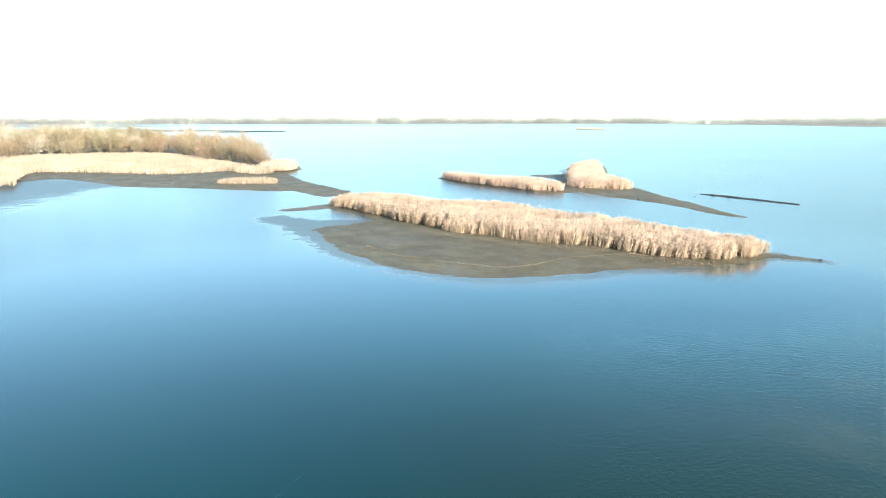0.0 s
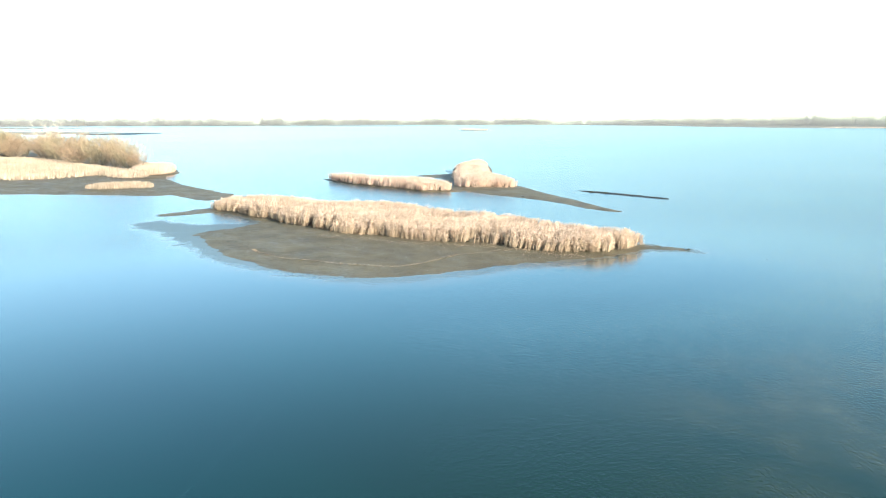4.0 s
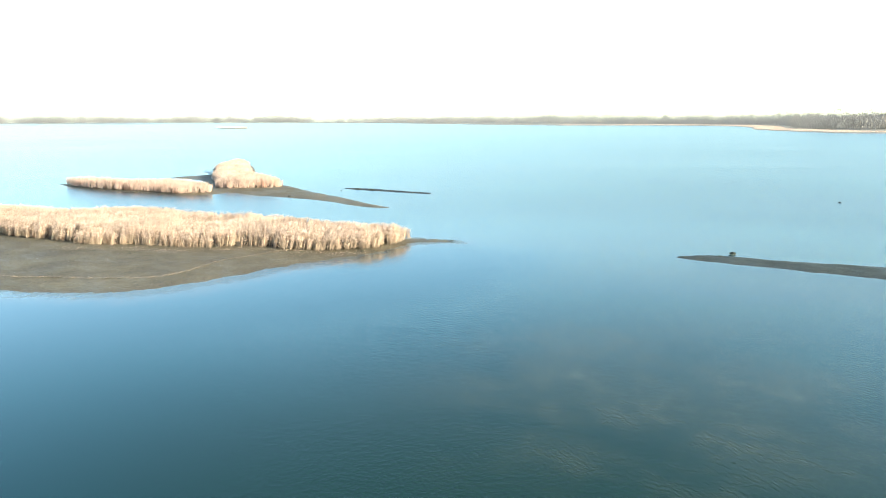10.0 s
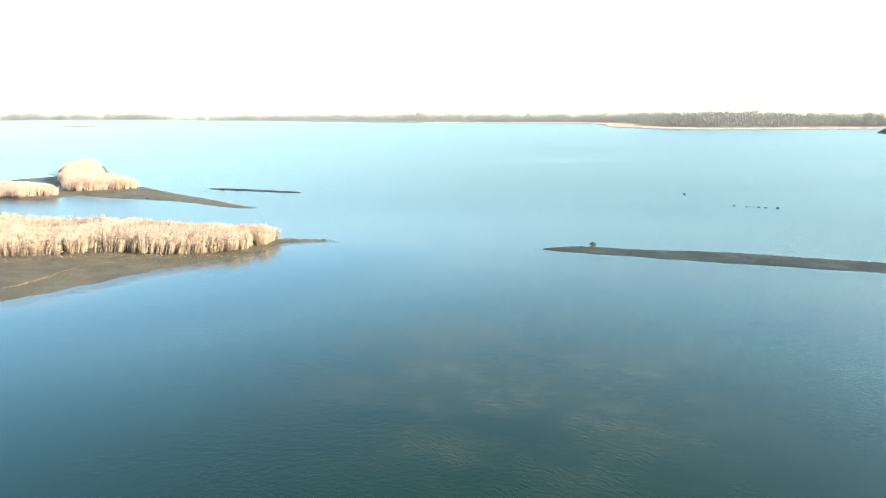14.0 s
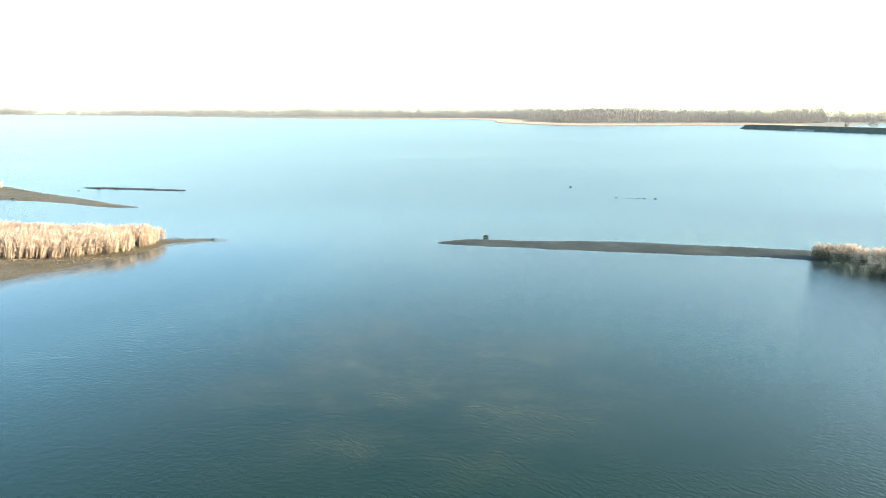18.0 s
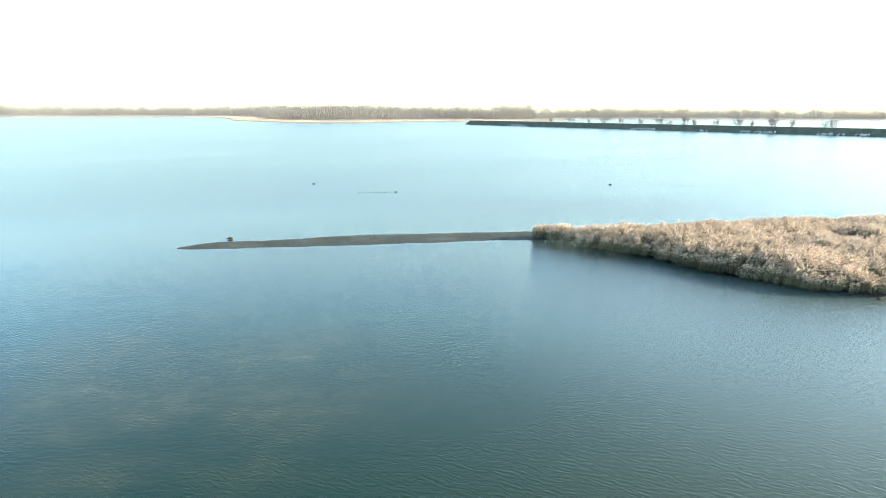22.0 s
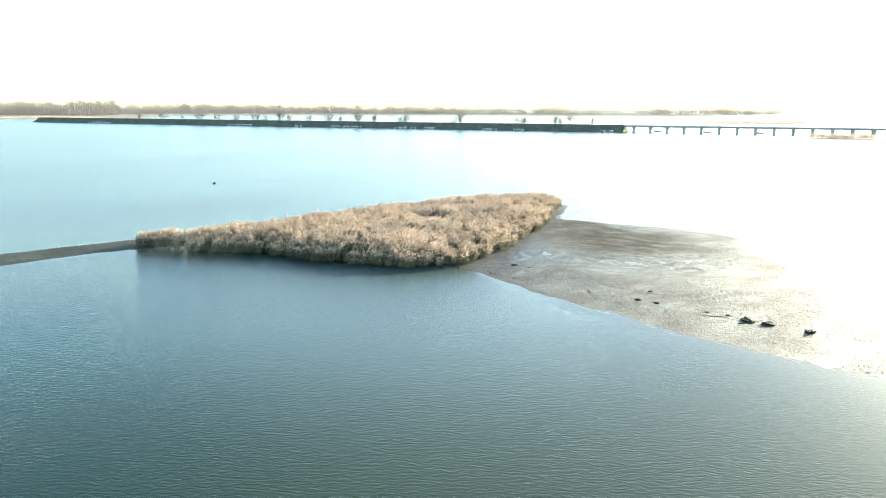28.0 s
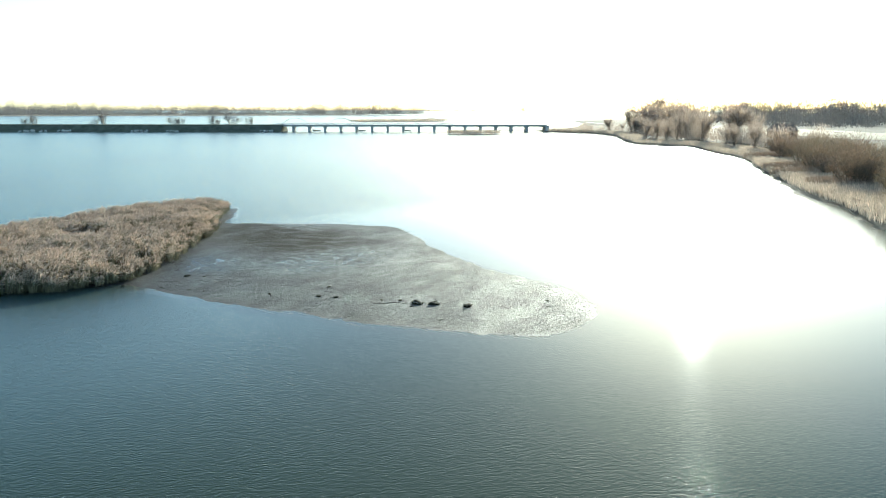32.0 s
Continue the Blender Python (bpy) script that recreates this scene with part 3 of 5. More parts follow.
REED_ONE = [(-20.9, 125.8), (-16.1, 118.5), (-12.5, 112.6), (-9.1, 108.6), (-7.3, 104.9), (-3.7, 99.7), (1.2, 92.5), (4.9, 90.2), (8.4, 87.2), (11.6, 84.3), (13.8, 82.8), (18, 81.6),
            (20.7, 78.8), (23.3, 76.4), (25.9, 74.8), (28.7, 73.9), (32.1, 74.5), (35.7, 76.5), (37.4, 78.5), (33.3, 82.9), (29.9, 87), (24.9, 95.7), (22, 100.7), (15.2, 105.5), (13.3, 111.4),
            (5.3, 117.3), (-2.5, 121.5), (-8.9, 129), (-15, 129.5)]
shallows([(-31.5, 107.6), (-24.5, 96.5), (-19, 84.8), (-15, 77), (-11, 71.5), (-6.6, 67.5), (-2.5, 64.2), (1, 62.2), (6.3, 61.2), (12, 62.4), (19, 65.6), (25, 67.2), (32, 69.4), (37, 72), (43, 72.8),
          (38, 80), (20, 78), (4, 84), (-8, 98), (-12, 108), (-19.9, 108.5), (-25, 113.6), (-28.5, 112.4)], 3.5)
reed_bed("reed_bed", REED_ONE, 52, 2.05, 0.055, REED, "dense straw-coloured dry reeds on the mud island", 0.12, 21, stem=STEM, taper=1.5, hollows=[(17.2, 97, 4.5, 2.6)])

# ---- the second reed island, its spit and its mudflat ----
REED_TWO = [(79, 19), (76.6, 15.6), (74.2, 12), (72.6, 8.2), (71.2, 4.7), (68.4, 1.6), (66.2, -1.2), (65, -3.9), (63.8, -6.5), (62.8, -9), (62.8, -11.6), (63.6, -15.1), (65.6, -17.5), (68.9, -20.5),
            (73, -23.4), (78, -26.8), (83.5, -30.6), (89.7, -32.6), (96, -36.5), (101, -38.5), (104, -33), (104, -25), (100.6, -17.2), (95, -9.4), (88.9, -1.5), (84.3, 5.6), (81, 12), (80.5, 17)]
reed_bed("reed_bed", REED_TWO, 50, 2.3, 0.062, REED_BROWN, "dense brown wind-combed reeds on the second island", 0.1, 22, wind=(0.30, -0.26), stem=STEM_GREEN_SHADED, matted=0.9, taper=3.2, lumps=0.09, clump=0.62, leaf=0.8, ragged=0.15, hollows=[(94, -17, 4.5, 3.5), (84, -14, 4.0, 1.8)])
terrain("ground_mudflat_2", [(65, -10), (62, -14.4), (57.4, -16.4), (51.6, -18.9), (47.7, -21), (43.9, -22.9), (40.4, -24.7), (36.8, -27.1), (33.6, -29.6), (31.1, -31.5), (29.8, -34.7), (30.2, -37.5), (31.9, -40.9),
        (34.3, -42.6), (37.7, -43.6), (44.6, -43.5), (52, -44), (60, -46), (71.9, -50), (77, -47.3), (82, -43), (86, -38), (90, -34), (95, -37), (102, -40), (106, -33), (105.5, -25), (102, -17), (96, -9), (90, -1), (85.5, 6), (82, 13),
        (81.5, 18), (80.2, 17), (78.4, 13.5), (74.8, 7), (70, 0.6), (67.2, -4.5)], 0.20, 0.026, 0.24, MUD_WET, "wet grey mudflat with puddles beside the reeds", rough=0.007, seed=13)
terrain("ground_spit", [(58.5, 53), (60.5, 48.3), (63.4, 43), (66.1, 38.2), (68.9, 33.6), (71.5, 29.4), (74.6, 24.4), (77, 20.5), (79, 15), (82.5, 16), (83, 20), (80.2, 26), (77, 31.8), (74.4, 37), (71, 41.5), (67.2, 45.8), (64, 50.4), (61, 52.8)],
        0.22, 0.09, 0.3, MUD_GREY, "long narrow mud spit running to the reeds", rough=0.02, seed=14)

# ---- the far islands ----
terrain("ground_far_island", [(-1.5, 188), (2.2, 176.3), (8.9, 165.3), (14.9, 156.9), (20.3, 149.2), (27, 147.5), (29.4, 150), (33, 140.5), (37.3, 134.5), (42.5, 123.7), (44.8, 113.8), (48.4, 109), (47.6, 115), (46.6, 129), (45, 143), (44.5, 156),
        (43.5, 168), (44.5, 185), (54, 232), (53, 243), (46, 240), (39.5, 222), (36, 203), (25, 196.5), (27, 190), (30, 181), (27, 160), (22, 166), (15.8, 172), (9, 178), (3, 186)], 0.3, 0.10, 0.5, MUD, "dark mud under the far reed islands", seed=15)
reed_bed("reed_bed", [(-0.6, 185.7), (2.2, 176.8), (8.9, 165.8), (14.9, 157.4), (20.3, 149.7), (26.2, 149.6), (25.5, 156), (21.9, 164.5), (15.8, 169.6), (9, 175), (3, 184)], 20, 2.1, 0.10, REED, "low straw-coloured reed strip on a far islet", 0.1, 23)
reed_bed("reed_bed", [(28.9, 160.2), (31.1, 154.8), (34.6, 153.6), (39.3, 152.3), (42.8, 156), (42, 168), (43, 185), (52.5, 231.6), (51.2, 242), (45, 231), (39, 215), (36.5, 200), (33, 188), (31, 172)], 20, 2.3, 0.10, REED, "tall straw-coloured reeds on a far islet", 0.1, 24, taper=2.0)
terrain("ground_thin_bar", [(54, 145), (57.6, 136.8), (64.2, 126.6), (65.6, 126.5), (65.2, 130.2), (59.3, 141), (56, 145.5)], 0.16, 0.08, 0.4, MUD_DARK, "thin dark mud bar awash in the lake", seed=16)

# ---- the left shore ----
terrain("ground_shore", [(-116, 150), (-108, 166), (-104, 182), (-94, 178), (-84, 170), (-73, 161), (-63.3, 159.6), (-49, 155.2), (-37.9, 151.4), (-32.9, 151.4), (-26.3, 142.3), (-22.5, 140), (-20.2, 150), (-23.6, 156), (-31, 168.5), (-37.8, 181.8),
        (-46.1, 206), (-46, 225), (-60, 262), (-90, 330), (-125, 420), (-250, 470), (-460, 480), (-460, 150), (-180, 122), (-140, 128)], 0.45, 0.022, 1.8, MUD, "broad mud shore with shallow water along it", seed=17, inland=0.9)
shallows([(-140, 90), (-100, 92), (-78, 100), (-66, 112), (-66, 130), (-67, 145), (-66, 157), (-58, 160), (-46, 156), (-36, 150.5), (-30, 145), (-22, 139), (-19, 150), (-30, 164), (-60, 176), (-90, 190), (-118, 196), (-140, 160), (-160, 120)], 14.0, -4.0)


# ---- the lake ----
def lake():
    """One sheet of water, finer where it laps on the near shores."""
    def steps(*runs):
        out = [runs[0][0]]
        for start, stop, step in runs:
            out += list(start + (stop - start) * (np.arange(n := max(1, round((stop - start) / step))) + 1) / n)
        return np.array(out)

    xs = steps((-4700, -700, 800), (-700, -170, 90), (-170, -46, 2.2), (-46, 112, 0.8), (112, 700, 60), (700, 4700, 800))
    ys = steps((-4700, -700, 800), (-700, -64, 60), (-64, 136, 0.8), (136, 202, 2.2), (202, 700, 60), (700, 4700, 800))
    gx, gy = (a.ravel() for a in np.meshgrid(xs, ys))
    shoal = np.full(len(gx), -1.0)
    near = [("ground_spit", 1.0, 0.9), ("ground_mudflat_2", 2.2, 1.2), ("ground_mudflat_1", 3.0, 3.0), ("ground_far_island", 1.6, 1.2), ("ground_mud_bar", 1.5, 1.2)]
    for line, reach, margin in SHOALS + [(SHORES[n][0], reach, margin) for n, reach, margin in near if n in SHORES]:
        (x0, y0), (x1, y1) = line.min(0) - reach - margin, line.max(0) + reach + margin
        k = np.flatnonzero((gx > x0) & (gx < x1) & (gy > y0) & (gy < y1) & ~((gx > 61) & (gx < 82) & (gy > -12) & (gy < 17)))
        shoal[k] = np.maximum(shoal[k], np.clip((depth_inside(gx[k], gy[k], line) + margin) / reach, -1, 1))
    at = np.arange(len(gx)).reshape(len(ys), len(xs))
    quads = np.stack([at[:-1, :-1], at[:-1, 1:], at[1:, 1:], at[1:, :-1]], -1).reshape(-1, 4)
    me = mesh_of("water", np.stack([gx, gy, 0 * gx], -1), quads, WATER, True)
    me.attributes.new("shoal", "FLOAT", "POINT").data.foreach_set("value", shoal.astype(np.float32))
    tagged(part("water", me, WATER), "blue-green rippled lake water with pale silt patches", "lake", kind="structure")


lake()
reed_bed("reed_bed", [(-99.8, 155.3), (-104.7, 169.6), (-116.3, 196.6), (-103, 198.8), (-84, 193), (-75.5, 191), (-69, 195), (-64, 203.5), (-54.3, 193), (-48.8, 195), (-50.3, 206), (-56, 214), (-63, 222), (-83, 252), (-119, 300),
        (-150, 300), (-170, 280), (-185, 230), (-170, 190), (-140, 160)], 3.6, 1.75, 0.26, REED_PALE, "pale cream reed field along the shore", 0.4, 25, plumes=False)
reed_bed("reed_bed", [(-55.3, 168.4), (-51.6, 164.5), (-46.2, 164.2), (-40.2, 166.5), (-42, 171), (-50, 172)], 12, 1.5, 0.14, REED_PALE, "small pale reed strip on the mud", 0.2, 26, plumes=False)
reed_bed("reed_bed", [(-55, 209), (-50, 207), (-46.6, 211), (-46.5, 222), (-54, 240), (-62, 235)], 9, 2.3, 0.18, REED, "pale reed tuft at the point below the bushes", 0.3, 27, plumes=False)


# ---- trees and woods ----
def bare_tree(name, height, spread, stems, twigs, mat, seed, thick=1.0, flare=1.0):
    """A leafless tree: leaning stems that fork into limbs, and a haze of fine twigs."""
    rng = np.random.default_rng(seed)
    thing = new(name)
    segments, ends = [], []
    for s in range(stems):
        turn = 2 * math.pi * (s + rng.random()) / stems
        lean = flare * rng.uniform(0.10, 0.42) * spread / height if stems > 1 else 0.05
        way = np.array([math.cos(turn) * lean * 2, math.sin(turn) * lean * 2, 1.0])
        at, r = np.array([math.cos(turn), math.sin(turn), 0.0]) * 0.2 * (stems > 1) - (0, 0, 0.4), height * rng.uniform(0.016, 0.024)
        for k in range(4):
            step = way / np.linalg.norm(way) * height * rng.uniform(0.15, 0.2)
            segments.append((at, at + step, r, r * 0.75))
            at, r = at + step, r * 0.75
            way = way + rng.normal(0, 0.18, 3)
            for _ in range(3 if k else 1):
                a = rng.random() * 2 * math.pi
                limb = np.array([math.cos(a), math.sin(a), rng.uniform(0.3, 1.1)]) * spread * rng.uniform(0.22, 0.42)
                middle = at + limb * 0.5 + (0, 0, 0.1 * spread)
                segments.append((at, middle, r * 0.6, r * 0.4))
                segments.append((middle, at + limb + (0, 0, 0.3 * spread * rng.random()), r * 0.4, r * 0.15))
                ends += [middle, segments[-1][1]]
        ends.append(at)
    v, f = [], []
    for a, b, ra, rb in segments:
        axis = (b - a) / np.linalg.norm(b - a)
        u = np.cross(axis, (0.3, 0.9, 0.1))
        u /= np.linalg.norm(u)
        w, k = np.cross(axis, u), len(v)
        for q in range(4):
            c, s = math.cos(q * math.pi / 2), math.sin(q * math.pi / 2)
            v += [a + (u * c + w * s) * ra, b + (u * c + w * s) * rb]
            n = (q + 1) % 4
            f.append((k + 2 * q, k + 2 * n, k + 2 * n + 1, k + 2 * q + 1))
    part("trunk", mesh_of("trunk", np.array(v), np.array(f), BARK, True), BARK, thing, "grey-brown bark")
    ends = np.array(ends)
    pick, k = rng.integers(0, len(segments), twigs), rng.random((twigs, 1))
    start = np.array([s[0] for s in segments])[pick] * (1 - k) + np.array([s[1] for s in segments])[pick] * k + rng.normal(0, 0.06 * spread, (twigs, 3))
    start[:, 2] = np.maximum(start[:, 2], 0.05)
    out = (start - (0, 0, height * 0.35)) * (0.5, 0.5, 0.35)
    out /= np.linalg.norm(out, axis=1)[:, None] + 1e-6
    out = out * 0.6 + rng.normal(0, 0.55, (twigs, 3)) + (0, 0, 0.45)
    tip = start + out * (height * rng.uniform(0.05, 0.16, twigs))[:, None]
    tip[:, 2] = np.maximum(tip[:, 2], 0.15)
    turn = rng.normal(0, 1, (twigs, 3))
    side = np.cross(turn, tip - start)
    side /= np.linalg.norm(side, axis=1)[:, None] + 1e-6
    v, f = blades(start, tip, thick * height * rng.uniform(0.006, 0.014, twigs), side, 0.4)
    part("crown", mesh_of("crown", v, f, mat), mat, thing, "bare branching twigs")
    return thing


def plant(kinds, places, label, group, rng, ground=0.6):
    """Sets copies of the given trees; the first ones stand at the first places themselves."""
    for n, (x, y, size) in enumerate(places):
        m = pose(x, y, ground, 0, 0, rng.uniform(0, 360))
        source = kinds[n % len(kinds)]
        if n < len(kinds):
            source.matrix_basis = m @ Matrix.Scale(size, 4)
            tagged(source, label, "tree", group)
        else:
            tree = copy_thing(source, m)
            tree.scale = (size * rng.uniform(0.9, 1.15), size * rng.uniform(0.9, 1.15), size)


def far_wood(name, outline, count, height, mat, label, seed, sprays=42, ground=0.5, broad=1.0):
    """A wood too far off to tell its trees apart: leafless crowns of fine upright sprays."""
    rng = np.random.default_rng(seed)
    line = curve_through(outline, 3)
    (x0, y0), (x1, y1) = line.min(0), line.max(0)
    p, _ = scatter(line, 3.0 * count / ((x1 - x0) * (y1 - y0)), rng)
    p = p[:count]
    n = len(p)
    tall = height * (0.82 + 0.22 * field_noise(p[:, 0], p[:, 1], 90.0, seed)) * rng.uniform(0.6, 1.14, n)
    tall, at = np.repeat(tall, sprays), np.repeat(p, sprays, 0)
    m = len(at)
    up = rng.random(m)
    wide = 0.42 * np.sin(np.pi * (0.25 + 0.66 * up)) * np.sqrt(rng.random(m)) * tall
    turn = rng.random(m) * 2 * np.pi
    start = np.stack([at[:, 0] + wide * np.cos(turn), at[:, 1] + wide * np.sin(turn), ground + tall * up * 0.86], -1)
    tip = start + np.stack([np.cos(turn), np.sin(turn), 0 * turn], -1) * (0.05 * tall * rng.random(m))[:, None] + np.stack([0 * tall, 0 * tall, tall * rng.uniform(0.04, 0.13, m) * (1.2 - 0.6 * up)], -1)
    turn = np.arctan2(at[:, 1], at[:, 0]) + np.pi / 2 + rng.normal(0, 0.55, m)
    v, f = blades(start, tip, broad * tall * rng.uniform(0.020, 0.045, m) * (1.25 - 0.75 * up), np.stack([np.cos(turn), np.sin(turn), 0 * turn], -1), 0.45)
    stem = np.concatenate([p, np.full((n, 1), ground)], 1)
    v2, f2 = blades(stem, stem + np.stack([0 * p[:, 0], 0 * p[:, 0], tall[::sprays] * 0.9], -1), tall[::sprays] * 0.02, np.tile((0.8, -0.6, 0.0), (n, 1)), 0.3)
    v, f = joined((v, f), (v2, f2))
    return tagged(new(name, mesh_of(name, v, f, mat)), label, "woodland", kind="stuff")


RNG = np.random.default_rng(5)
willows = [bare_tree("willow_tree", 12, 10, 5, 1700, TWIG, 31), bare_tree("willow_tree", 12, 11, 6, 1700, TWIG_GREEN, 32), bare_tree("willow_tree", 12, 9, 4, 1700, TWIG, 33), bare_tree("willow_tree", 12, 11, 7, 1700, REED_BROWN, 30)]
spots, _ = scatter(curve_through([(-128, 322), (-150, 400), (-265, 412), (-235, 345), (-188, 268), (-158, 292)]), 0.0085, RNG)
spots = spots[np.argsort(spots[:, 0])]
plant(willows, [(x, y, RNG.choice([0.5, 0.62, 0.75, 0.85, 0.98])) for x, y in spots], "bare grey-brown willow tree behind the reed shore", "willows on the shore", RNG, 0.9)
bushes = [bare_tree("willow_bush", 8, 8.5, 6, 2200, TWIG_RED, 34), bare_tree("willow_bush", 8, 9, 7, 2200, TWIG, 35)]
spots = [(-57, 221, 0.78), (-62, 228, 0.95), (-68, 236, 1.05), (-75, 247, 1.08), (-84, 250, 0.85), (-82, 261, 1.1), (-90, 268, 1.1), (-99, 276, 1.0), (-97, 290, 1.15), (-108, 300, 1.1), (-118, 312, 1.0), (-108, 322, 1.2), (-122, 330, 1.1), (-72, 258, 1.0), (-88, 300, 1.2), (-134, 306, 0.8), (-142, 312, 0.9), (-152, 284, 0.8), (-164, 262, 0.9), (-170, 245, 0.7), (-130, 318, 1.1), (-138, 332, 1.2), (-126, 306, 0.9), (-146, 346, 1.2), (-118, 322, 1.1)]
plant(bushes, spots, "bare reddish-brown willow bush at the reed edge", "willow bushes on the shore", RNG, 0.7)

# ---- the far shores ----
terrain("ground_east_shore", [(1250, 4400), (1290, 2800), (1190, 2190), (1130, 1470), (1340, 1290), (1330, 1100), (1100, 850), (902, 694), (759, 492), (752, 447), (810, 408), (936, 357), (975, 328), (906, 268), (760, 215), (770, 180), (1000, 210), (1600, 330), (2600, 900),
        (3600, 2500), (3300, 4400)], 0.9, 0.05, 16.0, MARSH, "pale reed marsh along the distant shore", rough=0.1, seed=41)
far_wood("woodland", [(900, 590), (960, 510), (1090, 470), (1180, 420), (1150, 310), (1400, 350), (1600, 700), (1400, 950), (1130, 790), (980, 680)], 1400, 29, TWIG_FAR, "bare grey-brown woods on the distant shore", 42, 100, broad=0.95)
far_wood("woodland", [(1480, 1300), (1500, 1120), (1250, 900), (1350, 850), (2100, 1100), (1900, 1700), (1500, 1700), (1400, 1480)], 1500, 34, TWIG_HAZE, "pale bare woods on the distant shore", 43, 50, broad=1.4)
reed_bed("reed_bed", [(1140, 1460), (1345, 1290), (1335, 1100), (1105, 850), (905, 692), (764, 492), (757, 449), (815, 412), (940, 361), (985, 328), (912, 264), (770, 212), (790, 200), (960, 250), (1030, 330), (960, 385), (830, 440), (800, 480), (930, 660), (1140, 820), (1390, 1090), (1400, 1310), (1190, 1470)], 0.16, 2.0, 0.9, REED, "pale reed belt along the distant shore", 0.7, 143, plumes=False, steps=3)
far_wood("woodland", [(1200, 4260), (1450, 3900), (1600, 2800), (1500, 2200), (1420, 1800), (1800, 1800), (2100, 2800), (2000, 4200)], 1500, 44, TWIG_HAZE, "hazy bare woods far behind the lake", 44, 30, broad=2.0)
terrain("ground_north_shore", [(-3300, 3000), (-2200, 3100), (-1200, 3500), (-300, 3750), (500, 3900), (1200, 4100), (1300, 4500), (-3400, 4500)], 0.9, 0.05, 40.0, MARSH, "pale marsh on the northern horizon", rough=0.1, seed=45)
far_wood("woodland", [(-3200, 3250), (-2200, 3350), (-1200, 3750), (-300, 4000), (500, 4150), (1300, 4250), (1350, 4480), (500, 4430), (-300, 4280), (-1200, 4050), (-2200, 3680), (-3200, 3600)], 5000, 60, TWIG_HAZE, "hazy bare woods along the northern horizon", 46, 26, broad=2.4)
for name, line, mat, label in (
    ("ground_far_marsh", [(-900, 1050), (-640, 880), (-430, 930), (-330, 1160), (-390, 1250), (-620, 1330), (-900, 1350)], MARSH, "pale reed flat far behind the willows"),
    ("ground_far_marsh_2", [(-1700, 1800), (-1150, 1750), (-700, 2150), (-820, 2400), (-1700, 2600)], MARSH, "pale reed flat before the horizon"),
    ("ground_far_mud", [(-340, 1030), (-290, 945), (-232, 1032), (-285, 1120)], MUD_DARK, "dark mud bar in the far water"),
    ("ground_far_islet", [(246, 1350), (262, 1290), (290, 1262), (300, 1300), (275, 1345)], MARSH, "tiny reed islet in the open lake"),
    ("ground_far_flat", [(-600, 2700), (-200, 2620), (250, 2750), (280, 2850), (-200, 2800), (-600, 2900)], MARSH, "thin reed flat low on the lake"),
):
    terrain(name, line, 0.6, 0.06, 9.0, mat, label, rough=0.08, seed=47)
reed_bed("reed_bed", [(250, 1340), (264, 1292), (288, 1268), (294, 1300), (272, 1338)], 0.35, 3.0, 1.2, REED_BROWN, "brown reeds on the tiny far islet", 0.4, 48, plumes=False)
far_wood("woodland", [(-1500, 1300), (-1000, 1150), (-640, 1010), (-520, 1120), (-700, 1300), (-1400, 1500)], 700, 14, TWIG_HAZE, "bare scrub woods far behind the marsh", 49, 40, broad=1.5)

# ---- the causeway and the bridge ----
ROAD, START = np.array([0.588, 0.809]), np.array([433.0, -206.0])  # along the causeway, and its end at the bridge
OUT = np.array([-0.809, 0.588])  # towards the open lake
DECK = 4.4


def at_bearing(degrees, off=0.0):
    """The place on the road's line, moved off metres towards the lake, that lies at a bearing from the lake's middle."""
    d = np.array([math.sin(radians(degrees)), math.cos(radians(degrees))])
    p = START + OUT * off
    s = (p[1] * d[0] - p[0] * d[1]) / (ROAD[0] * d[1] - ROAD[1] * d[0])
    return p + ROAD * s


def causeway():
    v, f, n = [], [], 140
    profile = [(15, -0.5), (12.5, 0.7), (9, 2.6), (6.3, DECK), (-6.3, DECK), (-10, 2.2), (-14, -0.5)]
    for k in range(n + 1):
        s = 570 * k / n - 4
        for q, (off, z) in enumerate(profile):
            p = START + ROAD * s + OUT * (off + 0.7 * field_noise(s, q * 31.0, 6.0, 4))
            v.append((*p, z + (0.25 * field_noise(s, q * 17.0, 5.0, 5) if 0 < z < 4 else 0)))
    m = len(profile)
    for k in range(n):
        f += [(k * m + q, k * m + q + 1, (k + 1) * m + q + 1, (k + 1) * m + q) for q in range(m - 1)]
    f.append((0, 1, 2, 3))
    f.append((0, 3, 4, 6))
    tagged(part("ground_causeway", mesh_of("ground_causeway", v, f, TURF), TURF), "dark grassy causeway embankment across the lake", "embankment", kind="structure")


causeway()


